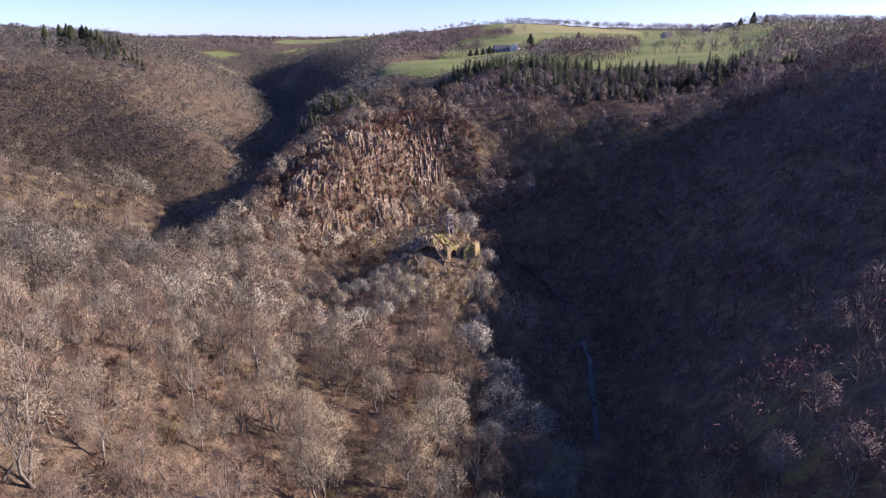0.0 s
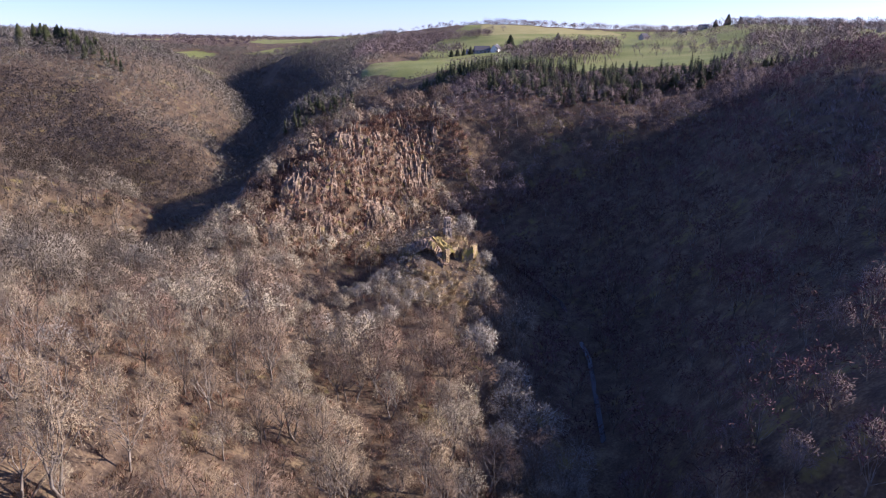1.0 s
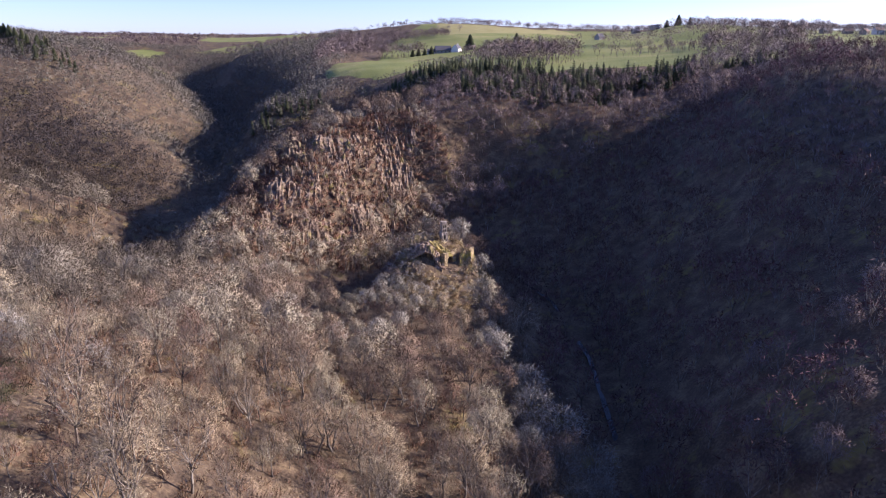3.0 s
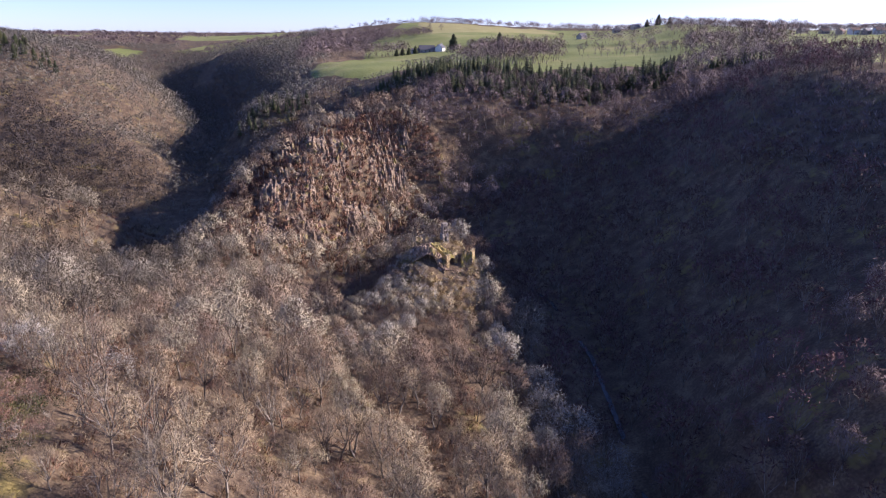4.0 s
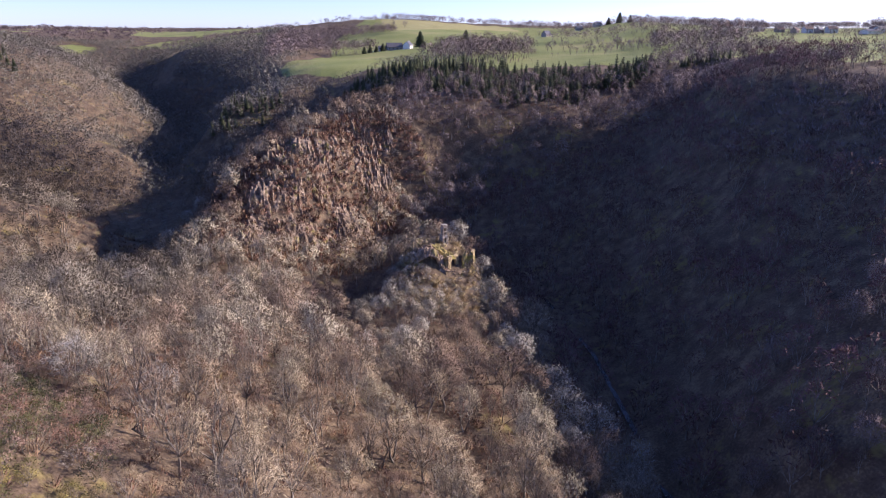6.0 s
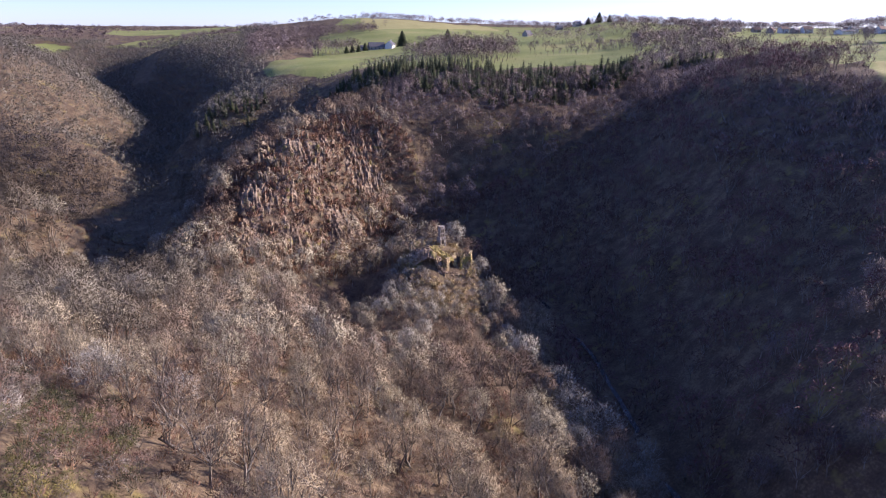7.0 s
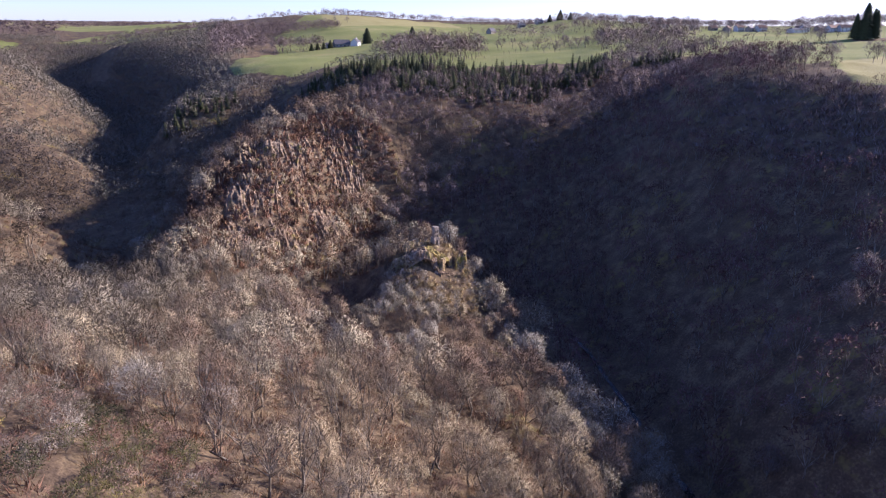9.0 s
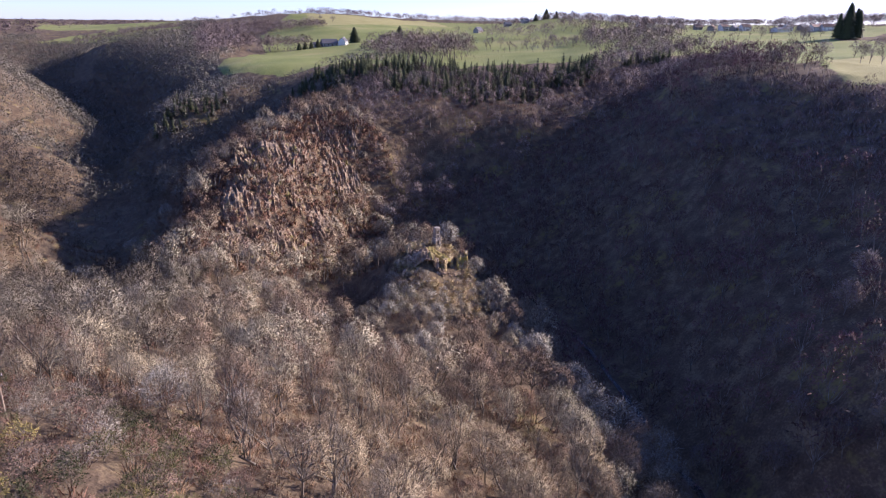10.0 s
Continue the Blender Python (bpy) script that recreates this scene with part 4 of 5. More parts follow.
def ruined_tower(x, y, z, turn):
    root = new("ruined_tower")
    root.matrix_basis = pose(x, y, z, 0, 0, turn) @ Matrix.Diagonal((0.8, 0.8, 1.02, 1))
    w = 1.15
    base = part("base", arch_wall_mesh(2.9, 2.75, 2.5, 1.0, 1.9, MASONRY), root)
    base.location = (0, -1.25, 0)
    bm = bmesh.new()
    box(bm, -1.45, 1.45, -1.25, 1.25, -1.6, 0.0)
    part("footing", finish(bm, "footing", MASONRY, worn=0.1), root)
    for sx in (-1, 0, 1):
        bm = bmesh.new()
        hw = 0.24 if sx else 0.12
        box(bm, sx * 0.84 - hw, sx * 0.84 + hw, -w * 0.8, w * 0.8, 2.65, 5.3)
        part("pier", finish(bm, "pier", MASONRY, 0.03), root)
    bm = bmesh.new()
    box(bm, -1.08, 1.08, -w * 0.82, w * 0.82, 3.65, 4.05)
    part("band", finish(bm, "band", MASONRY, 0.03), root)
    bm = bmesh.new()
    box(bm, -1.12, 1.12, -w * 0.85, w * 0.85, 5.25, 6.3, 0.0, 4)
    part("lintel", finish(bm, "lintel", MASONRY, worn=0.08), root)
    return tagged(root, "ruined grey stone bell tower with open window bays", "ruin")


def ruined_vault(x, y, z, turn):
    root = new("ruined_vault")
    root.matrix_basis = pose(x, y, z, 0, 0, turn)
    part("arch_wall", arch_wall_mesh(5.0, 4.8, 0.8, 2.5, 3.5, RUIN_WALL, 0.14), root)
    for sx in (-2.4, 1.7):
        bm = bmesh.new()
        box(bm, sx, sx + 0.7, 0.75, 5.0, -1, 4.4, 0.8, 6)
        part("side_wall", finish(bm, "side_wall", RUIN_WALL, worn=0.3), root)
    bm = bmesh.new()
    bmesh.ops.create_grid(bm, x_segments=16, y_segments=18, size=1)
    for v in bm.verts:
        v.co = Vector((v.co.x * 2.9, 4.5 + v.co.y * 4.1, 5.5 + 0.7 * noise.noise(v.co * 3.1) + 0.3 * noise.noise(v.co * 8) + 1.3 * v.co.y - 8.0 * max(0, abs(v.co.x) - 0.55)))
    bmesh.ops.solidify(bm, geom=bm.faces[:], thickness=0.5)
    part("turf_roof", finish(bm, "turf_roof", MOSS, worn=0.0), root, "yellow-green mossy turf over the vault")
    return tagged(root, "ruined stone vault with an arched doorway and mossy turf roof", "ruin")


def broken_wall(x, y, z, turn, length, tall, seed):
    bm = bmesh.new()
    n = 10
    rows = []
    for i in range(n + 1):
        t = i / n
        top_ = tall * (0.75 + 0.5 * noise.noise(Vector((t * 4, seed, 0)))) * (1 - 0.45 * abs(2 * t - 1) ** 3)
        rows.append([bm.verts.new((length * (t - 0.5), yy, zz)) for yy, zz in ((-0.5, -1.2), (0.5, -1.2), (0.4 + 0.1 * noise.noise(Vector((t * 9, 1, seed))), top_), (-0.4, top_ * 0.96))])
    for a, b in zip(rows, rows[1:]):
        for k in range(4):
            bm.faces.new((a[k], b[k], b[(k + 1) % 4], a[(k + 1) % 4]))
    bm.faces.new(rows[0])
    bm.faces.new(rows[-1][::-1])
    ob = new("broken_wall", finish(bm, "broken_wall", RUIN_WALL, worn=0.35))
    ob.matrix_basis = pose(x, y, z, 0, 0, turn)
    return tagged(ob, "crumbling ochre stone wall of the ruin", "ruin")


def rubble_material(name, dark, pale, moss):
    """Rubble courses: stones told apart by joints and tone, with moss in patches."""
    n = Nodes(name, 0.92)
    col = n.ramp(n.noise(2.6, 6, (1, 1, 1.8)), (0.34, tuple(0.35 * c for c in dark[:3]) + (1,)), (0.44, dark), (0.62, pale))
    col = n.mix(n.ramp(n.noise(0.5, 4), (0.52, BLACK), (0.62, WHITE)), col, moss)
    n.bump(n.noise(2.6, 6, (1, 1, 1.8)), 1.0, 0.25)
    return n.done(col)


MOSS = plain_material("mossy_turf", (0.20, 0.155, 0.045, 1), (0.46, 0.38, 0.14, 1), 1.1, 0.95)
RUIN_WALL = rubble_material("ochre_rubble_wall", (0.30, 0.225, 0.12, 1), (0.58, 0.46, 0.27, 1), (0.34, 0.29, 0.085, 1))
def cave_rock(x, y, z, half, tall, shell, deep):
    """A hollow crag: a deep overhang open to the south under a mossy, lumpy brow."""
    bm = bmesh.new()
    n, slices = 56, 18
    rings = []
    for k in range(slices):
        f = k / (slices - 1)
        inner, outer = [], []
        for i in range(n + 1):
            t = math.pi * i / n
            c, sn = -math.cos(t), math.sin(t)
            a = Vector((c * half * (1 - 0.45 * f), f * deep, sn * tall * (1 - 0.35 * f)))
            b = Vector((c * (half + shell), f * deep + 1.6 * sn * (1 - f), sn * (tall + shell * 1.5) * (1 - 0.25 * f * f) - 1.5 * (1 - sn)))
            for p, q in ((a, inner), (b, outer)):
                w = p + Vector((x, y, z))
                bump = Vector((noise.fractal(w * 0.55, 0.8, 2.1, 4), noise.fractal(w * 0.55 + Vector((31, 0, 0)), 0.8, 2.1, 4), noise.fractal(w * 0.55 + Vector((0, 31, 0)), 0.8, 2.1, 4)))
                chip = noise.noise(w * 1.7) + 0.6 * noise.noise(w * 3.6)
                q.append(bm.verts.new(p + bump * 0.8 + Vector((0.25, -0.35, 0.45)) * chip))
        rings.append((inner, outer))
    for (a, b), (c, d) in zip(rings, rings[1:]):
        for i in range(n):
            bm.faces.new((a[i], c[i], c[i + 1], a[i + 1]))
            bm.faces.new((b[i], b[i + 1], d[i + 1], d[i]))
    for i in range(n):
        bm.faces.new((rings[0][0][i], rings[0][0][i + 1], rings[0][1][i + 1], rings[0][1][i]))
    bm.faces.new(rings[-1][0])
    ob = new("hollow_crag", finish(bm, "hollow_crag", CRAG))
    ob.location = (x, y, z)
    return tagged(ob, "mossy ochre crag with a deep dark hollow beside the ruin", "rock crag")


crag_rocks((1.0, 0.8, 0.9), 26, [(-9, 208.5, 0.8), (-4, 216, 1.0), (2, 214.5, 0.8)], "rock_crag", "ochre stones on the brow of the hollow crag", 0.8, CRAG, 27)
cave_rock(-2.9, 204.4, 43.6, 3.9, 5.3, 1.5, 8.0)
ruined_tower(4.4, 216, 49.5, 18)
ruined_vault(5.4, 206.0, 43.4, 36)
broken_wall(10.3, 207.6, 44.2, 22, 3.6, 5.0, 2)
broken_wall(12.8, 209.5, 45.5, 70, 5.0, 4.0, 5)
broken_wall(-3.5, 214.5, float(height(-3.5, 214.5)[0]), 14, 7.0, 3.4, 8)


# ---- trees that stand out ----
def tree_thing(name, shape, mats, x, y, size, turn, label, category="tree", group="", parts=("trunk", "crown"), z=None):
    v, f, m, nv = shape
    root = new(name)
    root.matrix_basis = Matrix.Translation((x, y, float(height(x, y)[0]) - (1.5 if y > 700 else 0) if z is None else z)) @ Matrix.Rotation(turn, 4, "Z") @ Matrix.Scale(size, 4)
    for code, pname in enumerate(parts):
        sel = f[m == code]
        if len(sel):
            used, back = np.unique(sel, return_inverse=True)
            part(pname, mesh_from(pname, v[used], back.reshape(-1, 3), [mats[code]], tint=np.full(len(used), (x * 0.37 + y * 0.11) % 1.0), normals=nv[used]), root)
    return tagged(root, label, category, group)


PALE_TWIG = twig_material("lichened_twigs", (0.38, 0.35, 0.285, 1), (0.45, 0.42, 0.345, 1), (0.52, 0.49, 0.41, 1), speck=0.25)
RED_TWIG = twig_material("reddish_twigs", (0.26, 0.15, 0.10, 1), (0.32, 0.20, 0.14, 1), (0.38, 0.26, 0.19, 1))
PALE_BIG = [bare_tree_shape(104 + i, 10.0, 4.0, 14, 950, 0.07, low=0.2, soft=0.75) for i in range(3)]
PALE = [bare_tree_shape(100 + i, 10.0, 4.0, 14, 1200, 0.05, low=0.22) for i in range(3)]
r = random.Random(4)
# spots whose crowns rise above their neighbours: x, y, size, shape
for x, y, size in ((9, 149, 1.15), (20, 127, 1.6), (14, 131, 1.3), (16, 141, 1.2), (25, 117, 1.5), (17, 117, 1.2), (12, 121, 1.1), (22, 108, 1.3), (11.0, 222.5, 1.15), (15.6, 208.6, 0.75), (19, 212, 0.62), (-14, 205, 0.62), (-17, 199, 0.7), (-13, 192, 0.65), (-9, 186, 0.7), (-8, 178, 0.65), (-22, 182, 0.75), (-5, 200, 0.45), (-10, 171, 0.7), (-14, 164, 0.75), (-5, 184, 0.6), (-20, 157, 0.8), (10, 178, 0.55), (12, 168, 0.7), (14, 188, 0.5), (11, 158, 0.7), (-114, 273, 1.1), (-44, 172, 0.95), (-88, 193, 1.15),
                   (62, 123, 1.0), (46, 91, 1.1), (49.6, 103, 0.8), (51.5, 86, 0.9), (58, 81.5, 0.95), (36.7, 116.7, 0.8), (60, 93, 0.85), (75, 117.5, 0.95), (85, 122.5, 1.0),
                   (26, 118.7, 0.8), (41.5, 100, 0.8), (12, 311, 0.95), (17, 317, 0.85), (9, 322, 0.8), (22, 309, 0.7), (-76, 100, 0.9), (-66, 103, 0.8), (-30, 152, 0.85), (-14, 176, 0.8), (-18, 190, 0.75),
                   (-100, 308, 0.9), (-93, 320, 0.8), (-86, 316, 0.9), (-80, 326, 0.75), (-73, 318, 0.8), (-66, 327, 0.7), (-59, 330, 0.7), (-51, 336, 0.6), (-43, 338, 0.6), (-35, 350, 0.7), (-28, 362, 0.75), (-22, 373, 0.7), (-13, 386, 0.8), (-4, 394, 0.7),
                   # Valley-side strip: pale crowns added to put sunlight into the twig colour.
                   (-98, 494, 0.8), (-91, 502, 0.9), (-84, 496, 0.8), (-77, 506, 0.85), (-70, 500, 0.7), (-64, 512, 0.8), (-57, 508, 0.7), (-50, 520, 0.75), (-86, 514, 0.9), (-70, 520, 0.8), (-42, 526, 0.6)):
    # Trees on the shaded side: shade is put into a darker twig colour.
    tree_thing("lichened_tree", (PALE_BIG if y > 140 or x > 30 else PALE)[r.randrange(3)], (BARK, HEDGE_TWIG if x > 30 else PALE_TWIG), x, y, size, r.uniform(0, 6.28), "leafless tree with a rounded crown, its shade put into darker twigs" if x > 30 else "pale lichen-grey leafless tree with a rounded crown", group="pale rounded trees")
tree_thing("russet_tree", PALE_BIG[1], (BARK, RED_TWIG), 12.2, 212.0, 0.5, 1.0, "russet leafless tree beside the ruined tower")
for k, (x, y) in enumerate(((-116, 273), (-103, 248), (-87, 198), (-80, 197), (-76, 230), (-69, 240), (-64, 232), (-73, 210), (-60, 202), (-91, 239), (-130, 275), (-123, 264), (-122, 218), (-54, 212), (-82, 222))):
    tree_thing("round_tree", PALE_BIG[k % 3], (BARK, PALE_TWIG if k % 3 else TWIG_OLIVE), x, y, 0.75 + 0.07 * (k % 5), 1.3 * k, "olive-grey leafless tree with a full rounded crown", group="pale rounded trees")
for x, y, size in ((-6, 340, 0.7), (4, 300, 0.6), (-52, 108, 0.6), (-5, 128, 0.7)):
    tree_thing("russet_tree", PALE_BIG[2], (BARK, RED_TWIG), x, y, size, r.uniform(0, 6), "russet leafless tree holding reddish twigs")

# conifers
TALL_FIR = [spruce_shape(120 + i, 13, 5.6, 24, 16, 0.55) for i in range(3)]
for x, y, size, label in ((110.9, 819, 1.5, "dark green conical fir beside the farm"), (169, 830, 1.3, "dark green fir in the pasture"), (421, 935, 1.25, "dark fir on the skyline"), (440, 940, 0.95, "small dark fir on the skyline"),
                          (402, 930, 0.9, "small dark fir on the skyline"), (60, 770, 0.8, "dark fir behind the farm barn"), (52, 765, 0.7, "dark fir behind the farm barn"), (45, 762, 0.75, "dark fir behind the farm barn"), (38, 758, 0.7, "dark fir behind the farm barn")):
    tree_thing("fir_tree", TALL_FIR[r.randrange(3)], (BARK, NEEDLE), x, y, size, r.uniform(0, 6.28), label, "conifer", parts=("trunk", "foliage"))
for k in range(34):
    x, y = r.uniform(178, 236), r.uniform(398, 440)
    tree_thing("spruce_tree", SPRUCE[k % 5], (BARK, NEEDLE), x, y, r.uniform(0.4, 0.8), r.uniform(0, 6.28), "dark spruce among bare trees on the gorge rim", "conifer", "spruces on the rim", ("trunk", "foliage"))
OLD_FIR = [spruce_shape(130 + i, 13, 3.4, 26, 16, 0.5) for i in range(3)]
for x, y, size, label in ((484, 483, 2.4, "huge dark spruce on the field edge"), (487, 485, 2.05, "tall dark spruce in the clump by the field"), (481, 481, 1.8, "dark spruce in the clump by the field"), (497, 485, 1.7, "dark spruce in the clump by the field"), (492, 491, 1.6, "dark spruce in the clump by the field"), (490, 487, 2.2, "tall dark spruce in the clump by the field"), (494, 481, 1.9, "dark spruce in the clump by the field"),
                          (479, 488, 1.7, "dark spruce in the clump by the field"), (500, 489, 2.0, "dark spruce by the houses"), (508, 492, 1.6, "dark spruce by the houses")):
    tree_thing("old_spruce", OLD_FIR[r.randrange(3)], (BARK, NEEDLE), x, y, size, r.uniform(0, 6.28), label, "conifer", parts=("trunk", "foliage"))
for k in range(34):
    f = k / 33
    x, y = -340 + 90 * f + r.gauss(0, 6), 652 - 62 * f + r.gauss(0, 8)
    tree_thing("pine_tree", OLD_FIR[k % 3], (BARK, NEEDLE), x, y, (1.5 - 0.85 * f) * r.uniform(0.75, 1.15), r.uniform(0, 6.28), "dark green pine on the crest of the wooded hill", "conifer", "pines on the hill crest", ("trunk", "foliage"))
PATCH = [(-100, 478), (-62, 482), (-48, 505), (-60, 520), (-88, 512)]
x, y = scatter(-110, -40, 470, 530, 6.5, rng)
for px, py in zip(x, y):
    if inside(PATCH, np.array([px]), np.array([py]))[0] > 0:
        tree_thing("spruce_tree", SPRUCE[r.randrange(5)], (BARK, NEEDLE), px, py, r.uniform(0.55, 0.8), r.uniform(0, 6.28), "young dark spruce on the valley side", "conifer", "spruces on the valley side", ("trunk", "foliage"))

# hedgerow and skyline trees on the plateau
HEDGE = [bare_tree_shape(140 + i, 11.0, 4.6, 9, 190, 0.15, low=0.25) for i in range(4)]
hedges = [((60, 1225), (330, 1195), 24), ((330, 1195), (520, 960), 16), ((140, 1085), (95, 1240), 6), ((200, 590), (330, 660), 14), ((255, 268), (330, 330), 8), ((215, 262), (240, 290), 4),
          ((350, 300), (470, 400), 9), ((100, 830), (170, 822), 5), ((330, 1190), (480, 1010), 12), ((560, 860), (760, 900), 12), ((300, 560), (420, 690), 9), ((-60, 1300), (80, 1240), 10),
          ((-330, 1500), (-60, 1420), 12), ((-700, 1900), (-350, 1800), 14), ((-420, 1130), (-280, 1080), 8), ((420, 470), (560, 600), 8), ((-900, 2300), (-300, 2250), 18), ((-300, 1750), (100, 1600), 12), ((-650, 1400), (-380, 1330), 10), ((110, 600), (230, 640), 9), ((230, 640), (330, 560), 8),
          ((150, 860), (300, 900), 10), ((330, 640), (480, 760), 12), ((250, 500), (330, 520), 6), ((560, 640), (700, 700), 10), ((-190, 1300), (-90, 1240), 14), ((-175, 1120), (-100, 1130), 10), ((-160, 1010), (-60, 1000), 12), ((260, 640), (300, 600), 8), ((410, 592), (480, 528), 6), ((470, 700), (600, 610), 16), ((440, 800), (560, 720), 14), ((470, 790), (540, 715), 12), ((540, 720), (640, 640), 16), ((590, 690), (720, 640), 14), ((410, 600), (520, 540), 8), ((285, 618), (410, 596), 10), ((205, 556), (285, 610), 8), ((345, 512), (300, 470), 8)]
far_hedge = []
for (a, b, n) in hedges:
    for k in range(n):
        f = (k + r.uniform(0.1, 0.9)) / n
        x, y = a[0] + (b[0] - a[0]) * f + r.gauss(0, 3), a[1] + (b[1] - a[1]) * f + r.gauss(0, 3)
        if y > 850 or (k % 2 and y > 560):
            far_hedge.append((r.randrange(4), x, y, float(height(x, y)[0]) - (1.5 if y > 700 else 0), r.uniform(0, 6.28), r.uniform(0.55, 1.15), r.random()))
            continue
        tree_thing("hedgerow_tree", HEDGE[r.randrange(4)], (BARK, HEDGE_TWIG), x, y, r.uniform(0.55, 1.15), r.uniform(0, 6.28), "bare spreading hedgerow tree on the plateau", "tree", "hedgerow trees")
joined("far_hedgerow", HEDGE, np.array(far_hedge), [BARK, HEDGE_TWIG], "bare spreading trees along distant field edges and the skyline", "hedgerow", rng)


for k in range(46):
    x, y = r.uniform(172, 212), r.uniform(262, 335)
    if pasture(np.array([x]), np.array([y]))[0] < -2 and y < 328:
        tree_thing("rim_tree", HEDGE[k % 4], (BARK, HEDGE_TWIG), x, y, r.uniform(0.6, 0.95), r.uniform(0, 6.28), "tall bare purple-grey tree on the gorge rim", "tree", "trees on the gorge rim")


POLLARD = [bare_tree_shape(150 + i, 4.0, 1.3, 6, 60, 0.12, low=0.5, forks=1) for i in range(3)]
for a, b, n in (((180, 579), (281, 597), 17), ((142, 893), (174, 907), 9), ((345, 300), (440, 380), 8)):
    for k in range(n):
        f = (k + r.uniform(0.3, 0.7)) / n
        tree_thing("pollard_tree", POLLARD[k % 3], (BARK, HEDGE_TWIG), a[0] + (b[0] - a[0]) * f, a[1] + (b[1] - a[1]) * f, r.uniform(0.8, 1.25), r.uniform(0, 6.28), "small bare pollard in a row across the pasture", "tree", "pollards in a row")


# ---- houses ----
def house(x, y, turn, w, d, h, roof, wall_mat, roof_mat, windows, label, name="house", chimney=True, door=True):
    root = new(name)
    root.matrix_basis = pose(x, y, float(height(x, y)[0]) - 0.3, 0, 0, turn)
    bm = bmesh.new()
    pts = [(-d / 2, 0), (d / 2, 0), (d / 2, h), (0, h + roof), (-d / 2, h)]
    ends = [[bm.verts.new((sx * w / 2, a, b)) for a, b in pts] for sx in (-1, 1)]
    for k in range(5):
        bm.faces.new((ends[0][k], ends[0][(k + 1) % 5], ends[1][(k + 1) % 5], ends[1][k]))
    bm.faces.new(ends[0])
    bm.faces.new(ends[1][::-1])
    part("wall", finish(bm, "wall", wall_mat), root)
    bm = bmesh.new()
    o, th = 0.45, 0.28
    slope = roof / (d / 2)
    prof = [(-d / 2 - o, h - o * slope + 0.04), (0, h + roof + 0.04), (d / 2 + o, h - o * slope + 0.04), (d / 2 + o, h - o * slope + th), (0, h + roof + th), (-d / 2 - o, h - o * slope + th)]
    ends = [[bm.verts.new((sx * (w / 2 + o), a, b)) for a, b in prof] for sx in (-1, 1)]
    for k in range(6):
        bm.faces.new((ends[0][k], ends[0][(k + 1) % 6], ends[1][(k + 1) % 6], ends[1][k]))
    for e in (ends[0], ends[1]):
        bm.faces.new((e[0], e[1], e[4], e[5]))
        bm.faces.new((e[1], e[2], e[3], e[4]))
    roof_ob = part("roof", finish(bm, "roof", roof_mat), root)
    if chimney:
        bm = bmesh.new()
        box(bm, w * 0.3, w * 0.3 + 0.9, -0.4, 0.4, h + roof * 0.6, h + roof + 1.2)
        part("chimney", finish(bm, "chimney", wall_mat, 0.04), roof_ob)
    for side in (-1, 1):
        for k in range(windows):
            cx = -w / 2 + w * (k + 0.5) / windows
            for cz in ([h * 0.5] if h < 4 else [h * 0.28, h * 0.75]):
                bm = bmesh.new()
                box(bm, cx - 0.5, cx + 0.5, side * d / 2 - 0.05, side * d / 2 + 0.05, cz - 0.65, cz + 0.65)
                win = part("window", finish(bm, "window", GLASSY), root, "dark window")
    if door:
        bm = bmesh.new()
        box(bm, w * 0.12, w * 0.12 + 1.0, -d / 2 - 0.06, -d / 2 + 0.05, 0.3, 2.4)
        part("door", finish(bm, "door", DOOR), root, "brown wooden door")
    return tagged(root, label, "house")


WHITE_WALL = plain_material("white_render", (0.70, 0.68, 0.64, 1), (0.82, 0.80, 0.76, 1), 0.5)
STONE_WALL = plain_material("grey_stone_wall", (0.28, 0.25, 0.22, 1), (0.44, 0.40, 0.35, 1), 0.9)
SLATE = plain_material("grey_slate_roof", (0.085, 0.085, 0.095, 1), (0.16, 0.155, 0.165, 1), 0.6, 0.6)
TILE = plain_material("brown_tile_roof", (0.16, 0.10, 0.075, 1), (0.26, 0.17, 0.125, 1), 0.6, 0.75)
GLASSY = plain_material("dark_window_glass", (0.02, 0.022, 0.026, 1), (0.04, 0.042, 0.05, 1), 0.6, 0.1)
DOOR = plain_material("brown_door", (0.10, 0.06, 0.035, 1), (0.16, 0.10, 0.06, 1), 0.6, 0.6)
house(88, 772, 62, 11, 8, 4.6, 3.4, WHITE_WALL, SLATE, 3, "white farmhouse with a grey slate roof on the pasture")
house(73, 774, 4, 17, 9, 3.6, 4.2, STONE_WALL, SLATE, 4, "long grey stone barn with a steep slate roof", "barn", False)
house(60, 778, 8, 8, 6, 3.2, 2.6, WHITE_WALL, SLATE, 2, "small pale farm outbuilding", "outbuilding", False)
house(278, 846, 30, 10, 8, 3.2, 4.0, STONE_WALL, SLATE, 2, "small grey stone hut in the pasture", "barn", False)
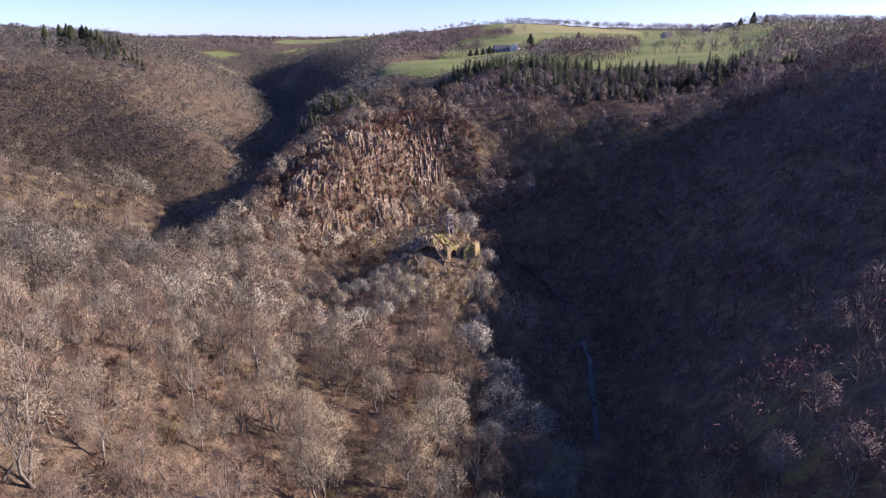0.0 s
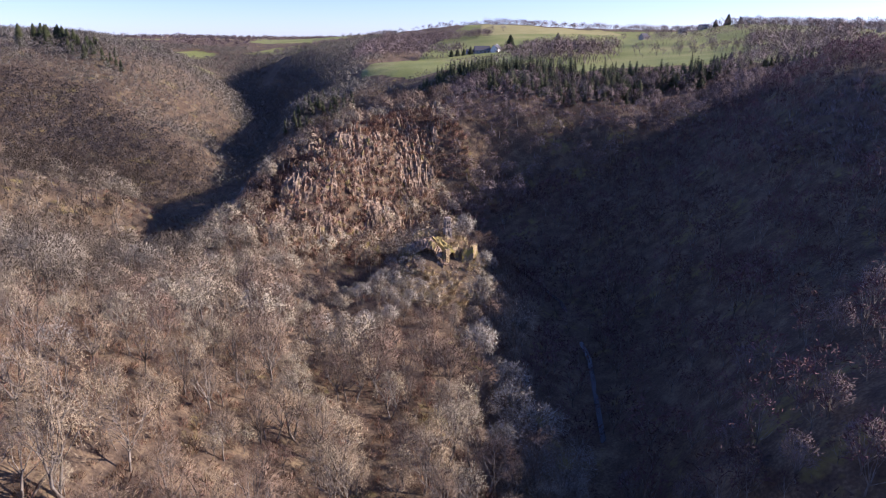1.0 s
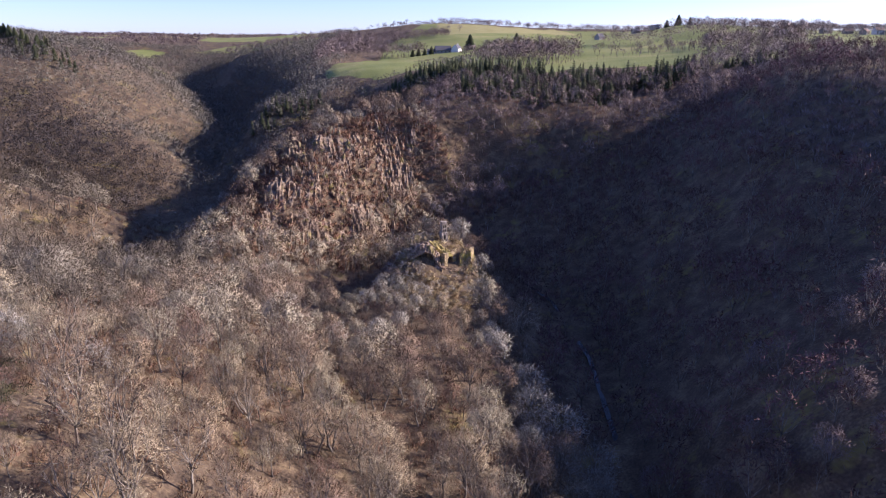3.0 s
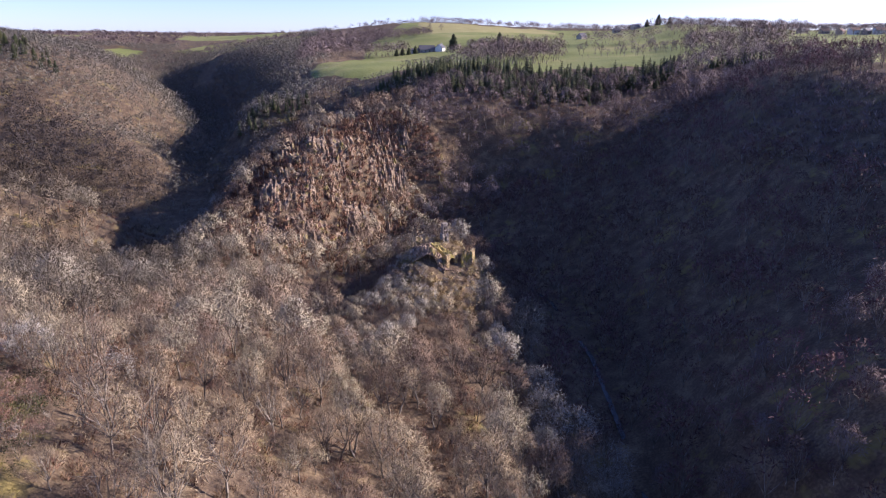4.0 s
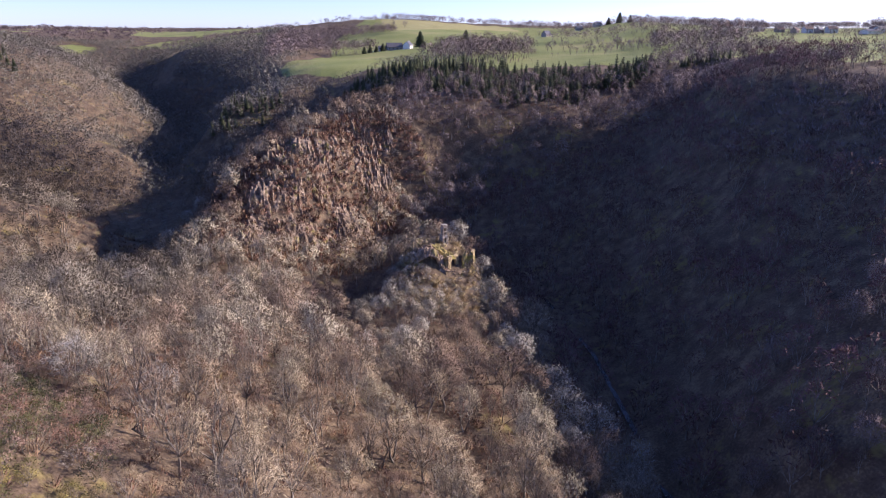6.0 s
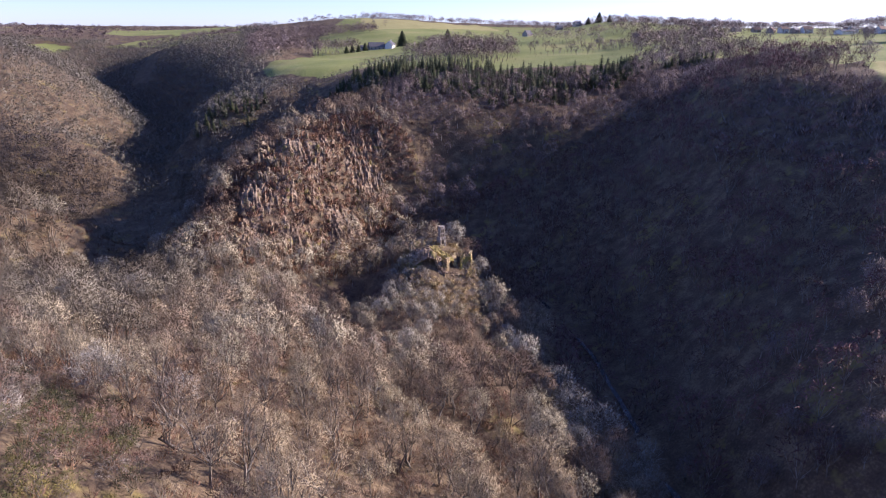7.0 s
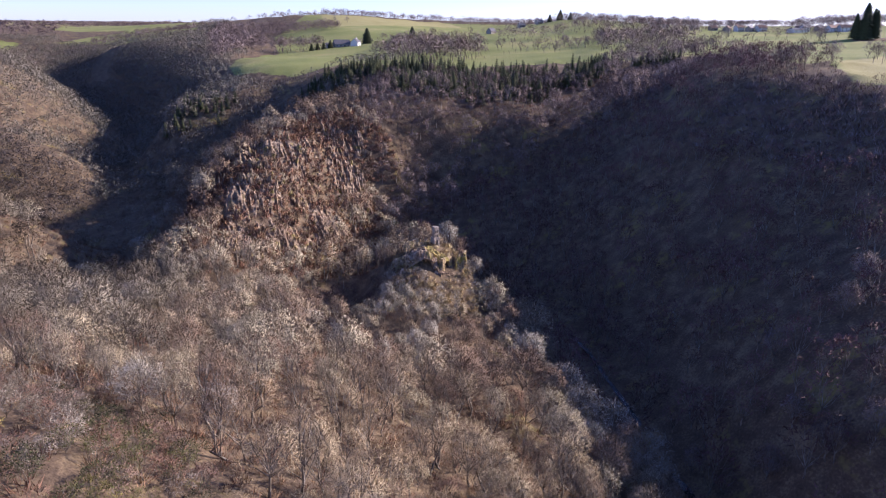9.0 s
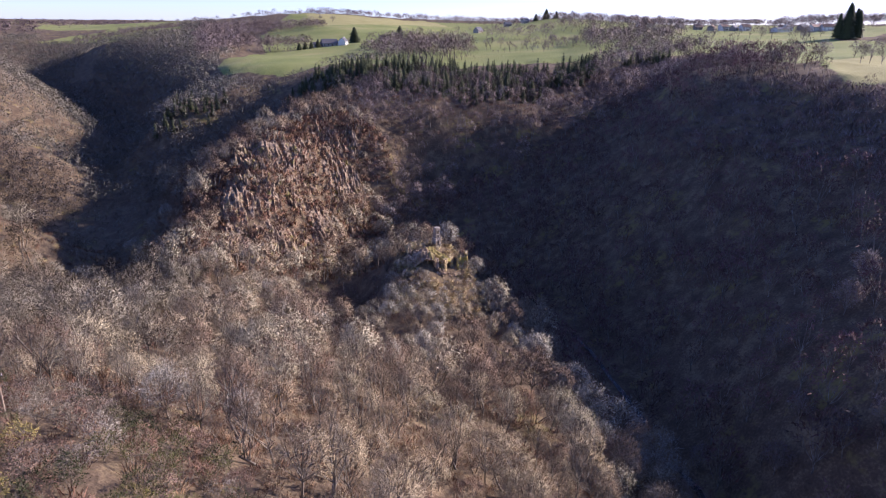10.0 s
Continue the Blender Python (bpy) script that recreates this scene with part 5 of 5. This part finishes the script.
for x, y, turn, w, kind in ((475, 779, 10, 10, 0), (487, 775, -20, 8, 0), (505, 742, 15, 11, 2), (522, 728, -10, 9, 2), (540, 704, 0, 10, 0), (549, 696, 25, 9, 2), (560, 690, -8, 11, 0), (530, 712, 30, 8, 2),
                            (573, 648, 8, 22, 1), (590, 655, 10, 9, 0), (606, 632, 5, 12, 0), (616, 624, -15, 13, 0), (622, 640, 20, 10, 0), (632, 630, 0, 10, 2), (596, 668, -25, 9, 2), (612, 655, 12, 9, 2), (385, 930, 10, 10, 2), (360, 935, 0, 9, 2)):
    if kind == 1:
        house(x, y, turn, w, 10, 3.4, 1.6, WHITE_WALL, SLATE, 3, "long low white shed at the field edge", "shed", False)
    else:
        house(x, y, turn, w, 7.5, 4.8 if kind == 0 else 3.6, 3.0, WHITE_WALL if kind == 0 else STONE_WALL, SLATE if (x + y) % 2 else TILE, 3,
              "white village house with a pitched roof" if kind == 0 else "grey stone village house with a pitched roof")
for x, y, turn in ((-430, 760, 10), (-405, 745, -15)):
    house(x, y, turn, 12, 8, 4, 3.2, WHITE_WALL, SLATE, 3, "pale farm building on the wooded hill's crest")


# ---- poles ----
def utility_pole(x, y, tall, label):
    root = new("utility_pole")
    root.location = (x, y, float(height(x, y)[0]))
    s = Shape()
    s.tube((0, 0, -0.5), (0, 0, tall), 0.15, 0.10, 10)
    v, f, m = s.arrays()
    part("post", mesh_from("post", v, f, [POLE]), root)
    bm = bmesh.new()
    box(bm, -0.6, 0.6, -0.06, 0.06, tall - 0.5, tall - 0.35)
    part("crossarm", finish(bm, "crossarm", POLE), root)
    for sx in (-0.5, 0, 0.5):
        bm = bmesh.new()
        bmesh.ops.create_cone(bm, cap_ends=True, segments=8, radius1=0.05, radius2=0.03, depth=0.16, matrix=Matrix.Translation((sx, 0, tall - 0.27)))
        part("insulator", finish(bm, "insulator", WHITE_WALL), root)
    return tagged(root, label, "utility pole")


POLE = plain_material("weathered_pole_wood", (0.22, 0.17, 0.12, 1), (0.38, 0.31, 0.23, 1), 2.0)
utility_pole(-92.8, 91.5, 6.6, "weathered wooden utility pole on the brushy slope")
utility_pole(243, 260, 5.6, "wooden utility pole in the pasture")
GORSE = twig_material("olive_gorse", (0.16, 0.14, 0.035, 1), (0.26, 0.22, 0.06, 1), (0.40, 0.33, 0.10, 1))
BRIAR = twig_material("grey_briar", (0.22, 0.175, 0.145, 1), (0.31, 0.26, 0.21, 1), (0.40, 0.36, 0.285, 1))
BRUSH_SHAPE = [bare_tree_shape(210 + i, 3.0, 1.8, 12, 420, 0.045, low=0.12, forks=3, soft=0.35) for i in range(4)]
BRUSH_KINDS = [("gorse_bush", GORSE, "yellow-green gorse bush on the dry slope"), ("gorse_bush", BROOM, "dark green broom bush on the dry slope"), ("bramble_bush", RED_TWIG, "russet bramble thicket on the dry slope"),
               ("briar_bush", BRIAR, "grey leafless briar thicket on the slope"), ("briar_bush", TWIG_OLIVE, "olive-grey leafless briar bush on the slope")]
x, y = scatter(-110, -66, 56, 108, 2.5, rng)
path = [(-97, 92), (-90, 88), (-84, 82), (-80, 74)]
keep = seen_wedge(x, y) & (inside(BRUSH, x, y) > 0) & (along(path, x, y) > 1.3)
for px, py in zip(x[keep], y[keep]):
    patch = value_noise(np.array([px / 7.0]), np.array([py / 7.0]))[0] + r.uniform(-0.18, 0.18)
    kind = BRUSH_KINDS[min(4, max(0, int(patch * 5)))]
    tree_thing(kind[0], BRUSH_SHAPE[r.randrange(4)], (BARK, kind[1]), px, py, r.uniform(0.6, 1.35), r.uniform(0, 6.28), kind[2], "bush", "bushes on the dry slope", ("stem", "foliage"))

GOLD_SCRUB = twig_material("dry_golden_scrub", (0.34, 0.24, 0.12, 1), (0.47, 0.37, 0.19, 1), (0.58, 0.50, 0.29, 1), speck=0.25)
x, y = scatter(-12, 17, 174, 226, 2.0, rng)
keep = (inside(KNOLL, x, y) > -1) & ~((x > 1) & (x < 9) & (y > 201.5) & (y < 207.5)) & ~((x > -7) & (x < 1.2) & (y > 201.5) & (y < 214)) & ~((x > 2.6) & (x < 6.2) & (y > 214) & (y < 218))
x, y = x[keep], y[keep]
KNOLL_BUSH = [shrub_shape(170 + i, 2.0, 1.8, 90, 0.10) for i in range(5)]
PALE_SCRUB = [bare_tree_shape(190 + i, 3.4, 1.7, 8, 150, 0.09, low=0.15, forks=2, soft=0.5) for i in range(3)]
for px, py, size in ((-8, 207, 1.0), (-10, 203, 1.1), (-7.6, 205, 0.8), (-11, 209, 1.2), (-6, 202, 0.9), (-4, 201.5, 0.45), (-9, 198, 1.1), (-5, 198.5, 0.9), (-12, 200, 1.2), (-3, 215.5, 0.8), (0.5, 215.5, 0.7), (-6.5, 213, 1.0),
                         (8, 203.5, 0.6), (12.5, 205, 0.8), (14.5, 208, 0.9), (2, 199, 0.7), (6, 199, 0.8), (10, 200, 0.8), (-1, 194, 1.0), (4, 192, 0.9), (9, 193, 1.0), (13, 199, 1.0), (-6, 190, 1.2), (1, 186, 1.1), (7, 186, 1.1)):
    tree_thing("lichened_shrub", PALE_SCRUB[r.randrange(3)], (BARK, PALE_TWIG), px, py, size, r.uniform(0, 6.28), "small pale lichened shrub among mossy rocks", "shrub", "shrubs on the knoll", ("stem", "crown"))
# Unseen trees behind the knoll, added to cast shade into the hollow.
for px, py, size in ((4, 230, 0.4), (0, 227, 0.4), (7, 235, 0.5), (2, 239, 0.55)):
    tree_thing("lichened_tree", PALE_BIG[r.randrange(3)], (BARK, PALE_TWIG), px, py, size, r.uniform(0, 6.28), "leafless tree behind the ruin, unseen, added to shade the hollow", group="pale rounded trees")
joined("knoll_scrub", KNOLL_BUSH, rows_for(x, y, 5, rng, rng.uniform(0.35, 0.95, len(x)), rng.uniform(0, 1, len(x))), [BARK, GOLD_SCRUB], "dry golden scrub and grass on the ruin's knoll", "scrub", rng)

CRAG_BUSH = [shrub_shape(180 + i, 2.4, 2.0, 60, 0.15) for i in range(4)]
x, y = scatter(-80, 26, 240, 372, 2.5, rng)
keep = (inside(ROCK_FACE, x, y) > -20) & (rough(x, y, 10, 2) > -0.3) & (inside(SHADE_HOLLOW, x, y) < 0)
x, y = x[keep], y[keep]
joined("crag_scrub", CRAG_BUSH, rows_for(x, y, 4, rng, rng.uniform(0.6, 1.3, len(x)), rng.uniform(0, 1, len(x))), [BARK, SCRUB], "brown heath and bramble clinging to the rock face", "scrub", rng)
